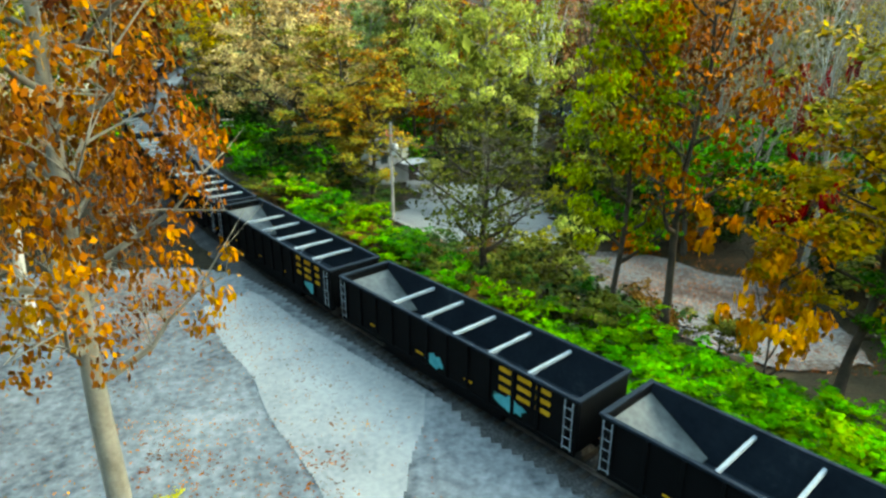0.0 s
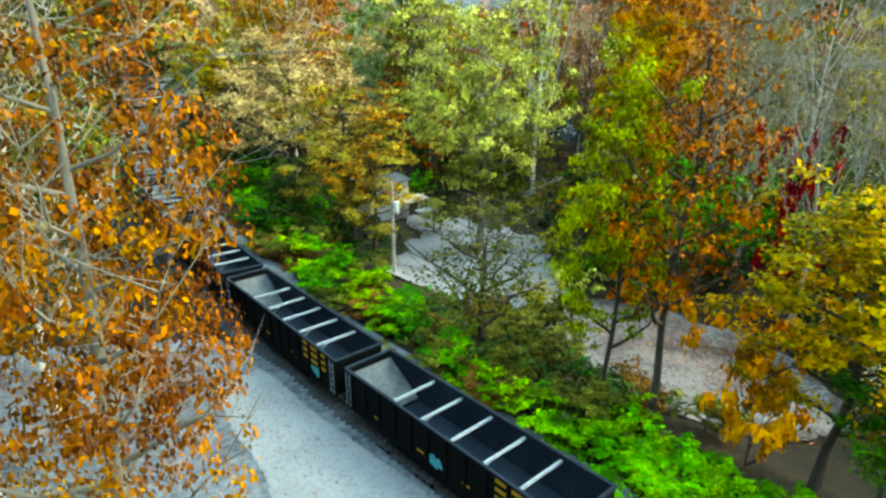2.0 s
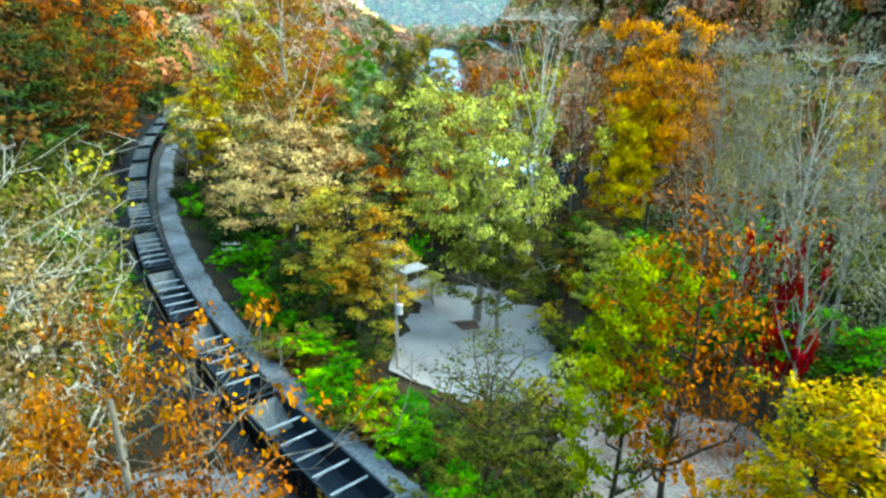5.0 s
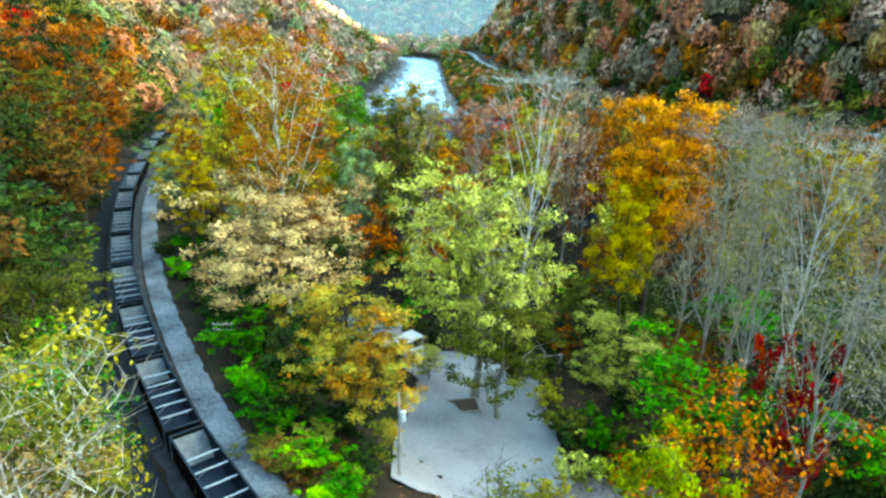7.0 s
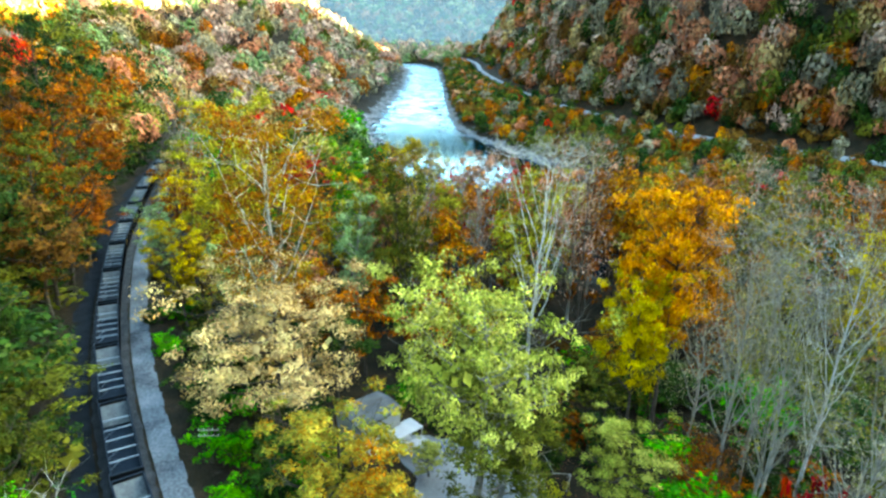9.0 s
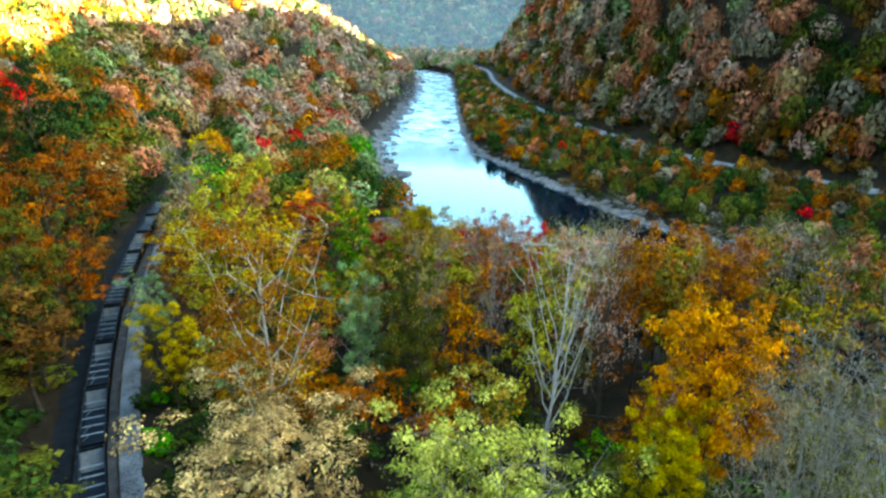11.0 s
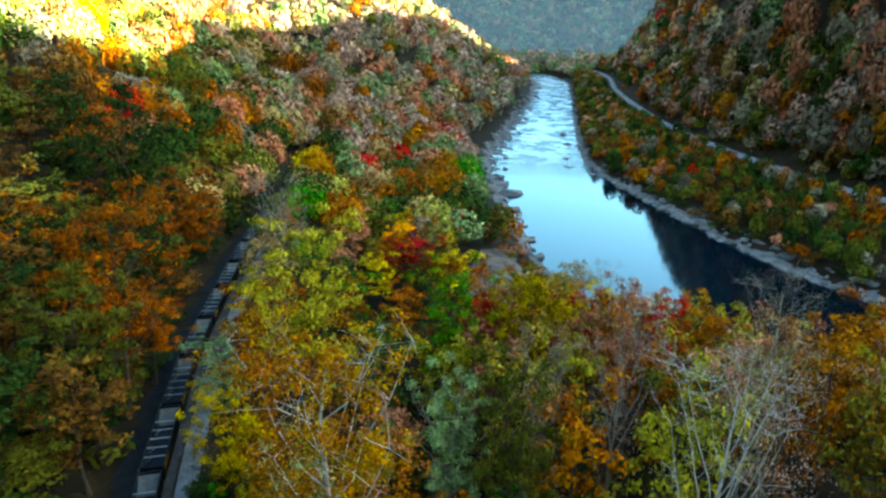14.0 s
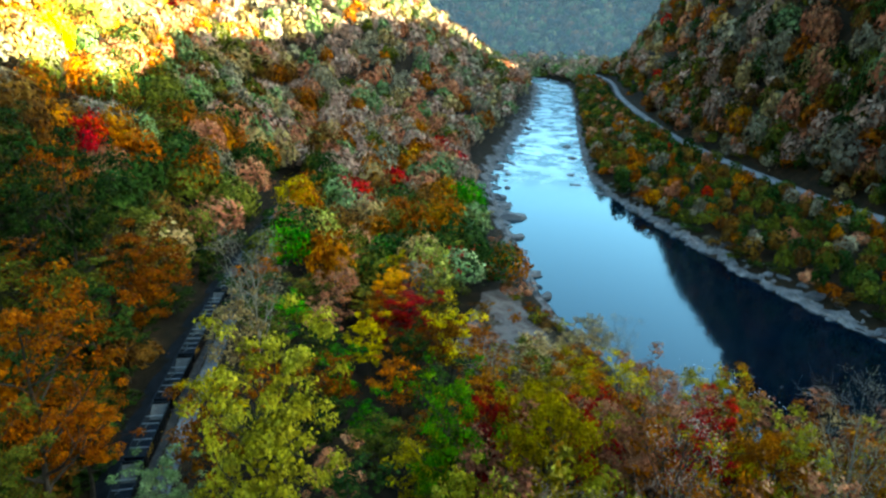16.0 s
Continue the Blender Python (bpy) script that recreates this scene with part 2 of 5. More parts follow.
def make_water():
    m, nd, lk = nodes_of("river_water")
    b = nd["Principled BSDF"]
    n1, n2 = noise_node(nd, lk, 0.35, 4.0), noise_node(nd, lk, 0.05, 2.0)
    bp = nd.new("ShaderNodeBump")
    bp.inputs["Distance"].default_value = 0.25
    # the far stretch runs over rapids: rougher, and streaked with foam
    geo, xyz = nd.new("ShaderNodeNewGeometry"), nd.new("ShaderNodeSeparateXYZ")
    lk.new(geo.outputs["Position"], xyz.inputs[0])
    def along(lo, hi, a, c):
        r = nd.new("ShaderNodeMapRange")
        for i, v in ((1, lo), (2, hi), (3, a), (4, c)):
            r.inputs[i].default_value = v
        lk.new(xyz.outputs[1], r.inputs[0])
        return r.outputs[0]
    lk.new(along(360, 470, 0.12, 0.9), bp.inputs["Strength"])
    streak = ramp(nd, ((0.42, (0, 0, 0)), (0.56, (1, 1, 1))))
    n3 = noise_node(nd, lk, 0.09, 6.0)
    lk.new(n3.outputs[0], streak.inputs[0])
    white = nd.new("ShaderNodeMath")
    white.operation = "MULTIPLY"
    lk.new(streak.outputs[0], white.inputs[0])
    lk.new(along(400, 500, 0.0, 0.9), white.inputs[1])
    tone = nd.new("ShaderNodeMix")
    tone.data_type = "RGBA"
    tone.inputs[6].default_value, tone.inputs[7].default_value = (0.0002, 0.0025, 0.006, 1), (0.5, 0.62, 0.66, 1)
    lk.new(white.outputs[0], tone.inputs[0])
    lk.new(tone.outputs[2], b.inputs["Base Color"])
    mul = nd.new("ShaderNodeMath")
    mul.operation = "MULTIPLY"
    lk.new(n1.outputs[0], mul.inputs[0])
    lk.new(n2.outputs[0], mul.inputs[1])
    lk.new(mul.outputs[0], bp.inputs["Height"])
    lk.new(bp.outputs[0], b.inputs["Normal"])
    b.inputs["Specular IOR Level"].default_value = 0.0
    gloss, rim, both = nd.new("ShaderNodeBsdfGlossy"), nd.new("ShaderNodeFresnel"), nd.new("ShaderNodeMixShader")
    gloss.inputs["Color"].default_value = (0.58, 0.86, 1.0, 1)
    rim.inputs["IOR"].default_value = 1.42
    lk.new(bp.outputs[0], gloss.inputs["Normal"])
    lk.new(bp.outputs[0], rim.inputs["Normal"])
    lk.new(along(360, 470, 0.05, 0.22), gloss.inputs["Roughness"])
    lk.new(rim.outputs[0], both.inputs[0])
    lk.new(b.outputs[0], both.inputs[1])
    lk.new(gloss.outputs[0], both.inputs[2])
    lk.new(both.outputs[0], nd["Material Output"].inputs[0])
    return m


def make_glass():
    m, nd, lk = nodes_of("window_glass")
    b = nd["Principled BSDF"]
    b.inputs["Base Color"].default_value = (0.02, 0.03, 0.03, 1)
    b.inputs["Roughness"].default_value = 0.05
    return m


WATER, GLASS = make_water(), make_glass()


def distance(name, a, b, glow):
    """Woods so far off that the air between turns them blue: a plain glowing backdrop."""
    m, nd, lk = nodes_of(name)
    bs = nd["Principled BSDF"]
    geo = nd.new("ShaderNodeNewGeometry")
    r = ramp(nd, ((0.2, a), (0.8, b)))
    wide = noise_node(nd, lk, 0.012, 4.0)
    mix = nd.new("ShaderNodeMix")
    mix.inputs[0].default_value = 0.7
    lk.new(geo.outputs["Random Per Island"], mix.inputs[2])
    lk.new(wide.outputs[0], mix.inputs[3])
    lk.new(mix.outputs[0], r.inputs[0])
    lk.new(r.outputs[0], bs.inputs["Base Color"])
    # bluish emission paints the haze onto the woods
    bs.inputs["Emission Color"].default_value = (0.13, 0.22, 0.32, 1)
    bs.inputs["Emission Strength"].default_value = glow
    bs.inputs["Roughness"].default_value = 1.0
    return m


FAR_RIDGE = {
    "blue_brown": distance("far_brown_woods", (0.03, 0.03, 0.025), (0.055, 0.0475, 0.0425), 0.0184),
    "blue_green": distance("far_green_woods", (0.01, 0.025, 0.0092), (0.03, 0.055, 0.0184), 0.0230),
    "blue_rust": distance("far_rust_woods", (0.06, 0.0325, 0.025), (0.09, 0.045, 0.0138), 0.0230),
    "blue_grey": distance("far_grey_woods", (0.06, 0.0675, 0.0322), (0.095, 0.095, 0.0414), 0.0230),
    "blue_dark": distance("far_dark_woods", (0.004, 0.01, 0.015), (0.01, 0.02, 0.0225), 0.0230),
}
DIRT = surface("leaf_strewn_dirt", ((0.34, (0.018, 0.012, 0.008)), (0.45, (0.05, 0.04, 0.034)), (0.56, (0.095, 0.09, 0.086)), (0.68, (0.07, 0.035, 0.02))), 0.22, fine=3.0, bump=0.7, dist=0.12, spread=0.5)
FOAM = surface("white_water", ((0.3, (0.288, 0.312, 0.3264)), (0.7, (0.408, 0.4224, 0.432))), 1.5, rough=0.6, bump=0.3)

# ---- plan of the valley ----
def spline(points, step):
    """A smooth line through the points, with a point about every step metres."""
    p = [Vector(q) for q in points]
    p = [2 * p[0] - p[1], *p, 2 * p[-1] - p[-2]]
    out = []
    for a, b, c, d in zip(p, p[1:], p[2:], p[3:]):
        n = max(2, int((c - b).length / step))
        for k in range(n):
            u = k / n
            out.append(0.5 * (2 * b + (c - a) * u + (2 * a - 5 * b + 4 * c - d) * u * u + (3 * b - a - 3 * c + d) * u ** 3))
    out.append(p[-2])
    return np.array([tuple(v) for v in out])


TRACK = spline([(80, -64), (46, -25), (20, 4.6), (6.9, 19.4), (-4.2, 31.9), (-14.5, 44.3), (-27.2, 62.1), (-35, 75.4), (-42.8, 90.2), (-49.4, 104.1), (-56, 119.9),
                (-61.7, 135), (-67.1, 150.5), (-75.5, 180.4), (-82.5, 207.4), (-89, 240), (-96, 280), (-106, 330), (-122, 390), (-140, 460), (-150, 560), (-150, 760), (-150, 1100)], 1.0)
RIVER = spline([(420, 20, 44), (250, 80, 44), (160, 128, 44), (100, 180, 44), (48, 250, 42), (25, 310, 38), (7, 375, 32), (-3, 420, 30), (-4, 470, 28), (0, 600, 25), (6, 800, 23), (0, 1000, 24), (-70, 1130, 25), (-220, 1200, 25)], 6.0)
ROAD = spline([(410, 125), (295, 188), (203, 248), (158, 294), (134, 324), (117, 360), (104, 400), (93, 440), (85, 480), (79, 525), (72, 640), (70, 740), (75, 900), (52, 1060)], 4.0)
WATER_Z, ROAD_Z = -17.0, -3.0


def side_of(line, x, y):
    """Signed distance from a line (positive to its left, walking along it), and the index of its nearest point."""
    x, y = np.atleast_1d(x).astype(float), np.atleast_1d(y).astype(float)
    best, near = np.empty(x.shape), np.empty(x.shape, int)
    for s in range(0, len(x), 2000):
        d = (x[s:s + 2000, None] - line[None, :, 0]) ** 2 + (y[s:s + 2000, None] - line[None, :, 1]) ** 2
        near[s:s + 2000] = d.argmin(1)
        best[s:s + 2000] = d.min(1)
    i0, i1 = np.maximum(near - 1, 0), np.minimum(near + 1, len(line) - 1)
    dx, dy = line[i1, 0] - line[i0, 0], line[i1, 1] - line[i0, 1]
    s = dx * (y - line[near, 1]) - dy * (x - line[near, 0])
    return np.sqrt(best) * np.where(s >= 0, 1, -1), near


def bumps(x, y):
    """Smooth ups and downs of the hillsides, about -1 to 1."""
    return (np.sin(x / 37 + 1.3 * np.sin(y / 71)) + np.sin(y / 43 + 0.9 * np.sin(x / 57 + 2)) + 0.5 * np.sin((x + y) / 17)) / 2.5


def ground_z(x, y):
    x, y = np.atleast_1d(x).astype(float), np.atleast_1d(y).astype(float)
    dt, _ = side_of(TRACK, x, y)
    dr, ir = side_of(RIVER, x, y)
    do, _ = side_of(ROAD, x, y)
    edge = np.abs(dr) - RIVER[ir, 2]                      # metres from the water's edge
    r = np.maximum(-dt, 0)
    near = np.interp(r, [0, 6.5, 9, 15, 21, 36, 80, 200], [0, 0, -0.8, -1.8, -5.2, -7.6, -9, -10])
    foot = np.interp(y, [40, 55, 75], [30, 22, 7.5])      # the yard beside the track is flat
    up = np.maximum(dt - foot, 0)
    hill = np.minimum(0.72 * up, 60 + 0.42 * up) + np.clip(up / 12, 0, 1) * 3.0 * bumps(x, y)
    hill = np.minimum(hill, 260 + 8 * bumps(x, y))
    left = np.where(dt > 0, hill, near + np.clip((r - 30) / 20, 0, 1) * 0.8 * bumps(x * 2, y * 2))
    bank = np.where(edge > 0, WATER_Z + 0.3 + edge * 0.33 + np.minimum(edge, 6) * 0.12 + 1.2 * np.maximum(edge - np.interp(y, [200, 300, 420], [150, 60, 25]), 0), WATER_Z + np.maximum(edge * 0.3, -4) + 0.3)
    # further up the valley the hillside comes down to the river
    shoulder = np.minimum(WATER_Z + 8 + 0.62 * np.maximum(edge - 22, 0), 260) + np.clip(edge / 60, 0, 1) * 6 * bumps(x, y)
    left = left + np.clip((y - 400) / 200, 0, 1) * np.maximum(shoulder - left, 0)
    left = np.minimum(left, bank)
    o = np.maximum(-do - 5.5, 0)
    # crest lies out of view; heights set by where its shadow should fall
    crest = np.interp(y, [150, 300, 350, 430, 560, 700], [520, 520, 470, 305, 255, 238]) + 10 * bumps(x, y)
    slope = ROAD_Z + np.minimum(np.interp(y, [330, 480], [1.3, 2.0]) * o, np.interp(y, [330, 480], [30, 75]) + np.interp(y, [360, 520], [1.06, 0.9]) * o) + np.clip(o / 15, 0, 1) * 5 * bumps(x * 1.3, y * 1.3)
    slope = ROAD_Z + (slope - ROAD_Z) * np.clip((1000 - y) / 150, 0, 1)   # the spur ends at the bend
    berm = WATER_Z + 0.3 + edge * 0.17 + np.minimum(edge, 6) * 0.2
    right = np.where(do > -5.5, np.where(do > 5.5, np.minimum(ROAD_Z, berm), np.maximum(np.minimum(ROAD_Z, bank), ROAD_Z - 3)), np.minimum(slope, crest))
    right = np.where(edge > 0, right, bank)
    far = np.clip((y - 1130 - 30 * bumps(x, y * 0.3)) * 0.42, -30, 300) + 8 * bumps(x * 1.5, y)      # the ridge that closes the valley
    # added eastern ridge that keeps the sun off the far woods
    far = np.maximum(far, np.clip((x - 420) * 1.2, -60, 600) * np.clip((y - 950) / 120, 0, 1))
    # below y -60: added unseen hill that holds back low sky light
    return np.maximum(np.where(dr > 0, left, right), np.where(y > 1090, far, np.where((y > 950) & (x > 400), far, np.where(y < -60, np.minimum((-60 - y) * 0.75, 260) + 6 * bumps(x, y), -99))))


def gz(x, y):
    return float(ground_z(x, y)[0])


def mesh_from(name, verts, faces, mats=(), index=None, smooth=False):
    me = bpy.data.meshes.new(name)
    me.from_pydata(verts, [], faces)
    for m in mats:
        me.materials.append(m)
    if index is not None:
        me.polygons.foreach_set("material_index", np.asarray(index, dtype=np.int32))
    if smooth:
        me.polygons.foreach_set("use_smooth", np.ones(len(me.polygons), dtype=bool))
    me.update()
    return me


def quads_mesh(name, corners, mats, index=None):
    """A mesh of loose quads from an array (n, 4, 3)."""
    n = len(corners)
    me = bpy.data.meshes.new(name)
    me.vertices.add(n * 4)
    me.vertices.foreach_set("co", corners.reshape(-1).astype(np.float32))
    me.loops.add(n * 4)
    me.loops.foreach_set("vertex_index", np.arange(n * 4, dtype=np.int32))
    me.polygons.add(n)
    me.polygons.foreach_set("loop_start", np.arange(0, n * 4, 4, dtype=np.int32))
    for m in mats:
        me.materials.append(m)
    if index is not None:
        me.polygons.foreach_set("material_index", np.asarray(index, dtype=np.int32))
    me.update(calc_edges=True)
    me.validate()
    return me


def part(name, bm, material, parent, label="", smooth=False):
    """Links a bmesh (or a mesh) as one mesh object under a thing or a part."""
    if isinstance(bm, bmesh.types.BMesh):
        me = bpy.data.meshes.new(name)
        bm.to_mesh(me)
        bm.free()
    else:
        me = bm
    if material is not None:
        me.materials.clear()
        me.materials.append(material)
    if smooth:
        me.polygons.foreach_set("use_smooth", np.ones(len(me.polygons), dtype=bool))
    ob = new(name, me)
    ob.parent = parent
    if label:
        tagged(ob, label)
    return ob


def box(bm, x0, x1, y0, y1, z0, z1, bevel=0.0):
    r = bmesh.ops.create_cube(bm, size=1.0, matrix=Matrix.Translation(((x0 + x1) / 2, (y0 + y1) / 2, (z0 + z1) / 2)) @ Matrix.Diagonal((x1 - x0, y1 - y0, z1 - z0, 1)))
    if bevel:
        es = {e for v in r["verts"] for e in v.link_edges}
        bmesh.ops.bevel(bm, geom=list(es), offset=bevel, segments=1, affect="EDGES", profile=0.5)


def tube(bm, a, b, ra, rb, sides=8, caps=True):
    a, b = Vector(a), Vector(b)
    q = (b - a).to_track_quat("Z", "Y").to_matrix()
    rings = []
    for c, r in ((a, ra), (b, rb)):
        rings.append([bm.verts.new(c + q @ Vector((r * math.cos(2 * math.pi * k / sides), r * math.sin(2 * math.pi * k / sides), 0))) for k in range(sides)])
    for k in range(sides):
        bm.faces.new((rings[0][k], rings[0][(k + 1) % sides], rings[1][(k + 1) % sides], rings[1][k]))
    if caps:
        bm.faces.new(rings[0][::-1])
        bm.faces.new(rings[1])


# ---- the ground: one sheet ----
def spread(lo, hi, centre, fine, growth):
    """Coordinates that stand close together round the centre and wider apart further out."""
    up, down, s = [centre], [centre], fine
    while up[-1] < hi:
        up.append(up[-1] + s)
        s *= growth
    s = fine
    while down[-1] > lo:
        down.append(down[-1] - s)
        s *= growth
    return np.array(down[:0:-1] + up)


def make_ground():
    xs, ys = spread(-1500, 1500, -10, 2.0, 1.026), spread(-500, 2200, 60, 2.0, 1.02)
    X, Y = np.meshgrid(xs, ys)
    Z = ground_z(X.ravel(), Y.ravel())
    nx, ny = len(xs), len(ys)
    verts = np.stack([X.ravel(), Y.ravel(), Z], 1)
    i = np.arange(nx * ny).reshape(ny, nx)
    faces = np.stack([i[:-1, :-1], i[:-1, 1:], i[1:, 1:], i[1:, :-1]], -1).reshape(-1, 4)
    # far ground takes the ridge material with its painted haze
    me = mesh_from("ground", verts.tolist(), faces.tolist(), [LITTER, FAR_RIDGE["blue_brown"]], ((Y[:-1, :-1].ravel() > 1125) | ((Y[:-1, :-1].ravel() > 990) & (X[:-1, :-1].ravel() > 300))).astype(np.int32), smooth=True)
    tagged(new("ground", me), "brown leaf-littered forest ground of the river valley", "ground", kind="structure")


make_ground()


def strip(name, line, lo, hi, lift, mat, label, category, s0=0, s1=None, wobble=0.0, depth=0.0):
    """A band along a line, from lo to hi metres to its left, lifted above the ground, with sloping sides."""
    pts = line[s0:s1]
    d = np.gradient(pts[:, :2], axis=0)
    d /= np.linalg.norm(d, axis=1)[:, None]
    nrm = np.stack([-d[:, 1], d[:, 0]], 1)
    rng = np.random.default_rng(len(name))
    across = np.linspace(lo, hi, 7)
    verts, faces = [], []
    for k in range(len(pts)):
        w0, w1 = wobble * rng.standard_normal(2)
        for j, a in enumerate(across):
            a2 = a + (w0 if j == 0 else w1 if j == 6 else 0)
            q = pts[k, :2] + nrm[k] * a2
            verts.append((q[0], q[1], 0))
    v = np.array(verts)
    z = ground_z(v[:, 0], v[:, 1]).reshape(-1, 7) + lift
    z[:, 0] -= depth
    z[:, 6] -= depth
    v[:, 2] = z.ravel()
    n = len(pts)
    i = np.arange(n * 7).reshape(n, 7)
    faces = np.stack([i[:-1, 1:], i[:-1, :-1], i[1:, :-1], i[1:, 1:]], -1).reshape(-1, 4)
    me = mesh_from(name, v.tolist(), faces.tolist(), [mat], smooth=True)
    return tagged(new(name, me), label, category, kind="structure")


strip("track_bed", TRACK, -2.6, 2.6, 0.14, SHADE_BALLAST, "grey ballast bed under the railway track, coloured dark for train shade", "track bed", 30, 440, 0.1, 0.12)
strip("gravel_path", TRACK, -5.8, -2.7, 0.06, GRAVEL, "pale grey gravel service strip beside the track", "gravel strip", 30, 440, 0.03, 0.1)
strip("cinder_path", TRACK, 2.7, 6.2, 0.06, CINDER, "dark cinder strip beside the track", "cinder strip", 150, 440, 0.07, 0.1)
strip("far_road", ROAD, -2.8, 2.8, 1.0, DUST, "pale gravel rail grade along the opposite river bank", "road", 20, None, 0.2, 1.5)


def make_river():
    pts = RIVER
    d = np.gradient(pts[:, :2], axis=0)
    d /= np.linalg.norm(d, axis=1)[:, None]
    nrm = np.stack([-d[:, 1], d[:, 0]], 1)
    verts, faces = [], []
    for k in range(len(pts)):
        for a in np.linspace(-1, 1, 9):
            q = pts[k, :2] + nrm[k] * a * (pts[k, 2] + 5)
            verts.append((q[0], q[1], WATER_Z))
    i = np.arange(len(verts)).reshape(-1, 9)
    faces = np.stack([i[:-1, 1:], i[:-1, :-1], i[1:, :-1], i[1:, 1:]], -1).reshape(-1, 4)
    me = mesh_from("water", verts, faces.tolist(), [WATER], smooth=True)
    tagged(new("water", me), "calm blue river reflecting the sky and the dark hillside", "river", kind="structure")


make_river()


def make_shore(name, side, y0, y1, least, most, label):
    """Pale rock shelves and ledges along one edge of the water (side -1: the far bank, 1: the near bank)."""
    pts = np.concatenate([RIVER[:-1] + (RIVER[1:] - RIVER[:-1]) * u for u in (0.0, 1 / 3, 2 / 3)])
    pts = pts.reshape(3, -1, 3).transpose(1, 0, 2).reshape(-1, 3)
    d = np.gradient(pts[:, :2], axis=0)
    d /= np.linalg.norm(d, axis=1)[:, None]
    nrm = np.stack([-d[:, 1], d[:, 0]], 1)
    rng = np.random.default_rng(3)
    verts = []
    for k in range(len(pts)):
        if not y0 < pts[k, 1] < y1:
            continue
        out = least + (most - least) * abs(math.sin(k * 0.31) * math.sin(k * 0.127 + 1)) * rng.uniform(0.6, 1.2)
        jut = 1.6 * math.sin(k * 0.23) * math.sin(k * 0.71)
        for j, a in enumerate(np.linspace(-1.2, out, 9)):
            q = pts[k, :2] + side * nrm[k] * (pts[k, 2] + a + (rng.uniform(-1.3, 1.3) + jut if j < 3 else rng.uniform(-0.4, 0.4)))
            step = round(rng.random() * 3) / 3
            verts.append((q[0], q[1], max(gz(q[0], q[1]), WATER_Z - 0.3) + (0.05 + 0.9 * step ** 2 if 0 < j < 8 else -0.7)))
    i = np.arange(len(verts)).reshape(-1, 9)
    faces = np.stack([i[:-1, :-1], i[:-1, 1:], i[1:, 1:], i[1:, :-1]], -1).reshape(-1, 4)
    if side > 0:
        faces = faces[:, ::-1]
    tagged(new(name, mesh_from(name, verts, faces.tolist(), [ROCK])), label, "rock shore", kind="structure")


make_shore("rock_shore", -1, 180, 640, 1.2, 6.0, "pale flat rock shelves along the river bank")
make_shore("rocky_bank", 1, 262, 640, 2.0, 8.0, "grey rock ledges and rubble along the river bank")


def patch(name, outline, lift, mat, label, category, cells=40, ragged=0.35):
    """A flat-lying piece of ground cover inside an outline, following the ground."""
    o = np.array(outline, float)
    lo, hi = o.min(0), o.max(0)
    xs, ys = np.linspace(lo[0], hi[0], cells), np.linspace(lo[1], hi[1], cells)
    X, Y = np.meshgrid((xs[1:] + xs[:-1]) / 2, (ys[1:] + ys[:-1]) / 2)
    inside = np.zeros(X.shape, bool)
    wob = ragged * (bumps(X * 9, Y * 9) + 0.5 * bumps(X * 31, Y * 29))
    px, py = X + wob, Y + wob
    for (x1, y1), (x2, y2) in zip(o, np.roll(o, -1, 0)):
        c = ((y1 > py) != (y2 > py)) & (px < (x2 - x1) * (py - y1) / (y2 - y1 + 1e-9) + x1)
        inside ^= c
    inside &= (side_of(TRACK, X.ravel(), Y.ravel())[0].reshape(X.shape) + wob < 28.5)     # ends at the foot of the hill
    GX, GY = np.meshgrid(xs, ys)
    Z = ground_z(GX.ravel(), GY.ravel()) + lift
    i = np.arange(cells * cells).reshape(cells, cells)
    faces = np.stack([i[:-1, :-1], i[:-1, 1:], i[1:, 1:], i[1:, :-1]], -1)[inside]
    me = mesh_from(name, np.stack([GX.ravel(), GY.ravel(), Z], 1).tolist(), faces.reshape(-1, 4).tolist(), [mat], smooth=True)
    return tagged(new(name, me), label, category, kind="structure")

patch("pavement", [(-13.9, 34.0), (-11.6, 36.6), (-8.6, 33.2), (-5.2, 29.4), (-0.8, 24.5), (-1.2, 21.2), (-1.5, 17), (-2, 12), (-3.6, 15), (-4.5, 18.3), (-5.9, 20.9), (-8.4, 24.4), (-10.1, 27.8)], 0.19, CONCRETE, "pale grey concrete apron beside the railway track", "pavement", 130)
patch("gravel_yard", [(-40, 33), (-27, 39), (-17.5, 40.5), (-13, 39.5), (-4, 29.2), (4, 19.4), (14, 8), (12, -14), (-30, -14), (-44, 6)], 0.14, GRAVEL, "grey gravel yard with fallen leaves", "gravel yard", 150)
patch("dusty_lot", [(-5.5, 57), (-5.5, 76), (-4.5, 93), (7, 92), (14, 84), (14, 72), (12, 60), (4, 55)], 0.22, DUST, "pale dusty gravel parking lot among the trees", "parking lot", 150, 2.2)
patch("dirt_clearing", [(11.5, 38), (10, 47), (9, 56), (12, 63), (18, 63), (25, 61), (31, 54), (32, 44), (29, 38), (20, 35.5)], 0.2, DIRT, "pale bare dirt clearing among the trees", "dirt clearing", 110, 3.0)


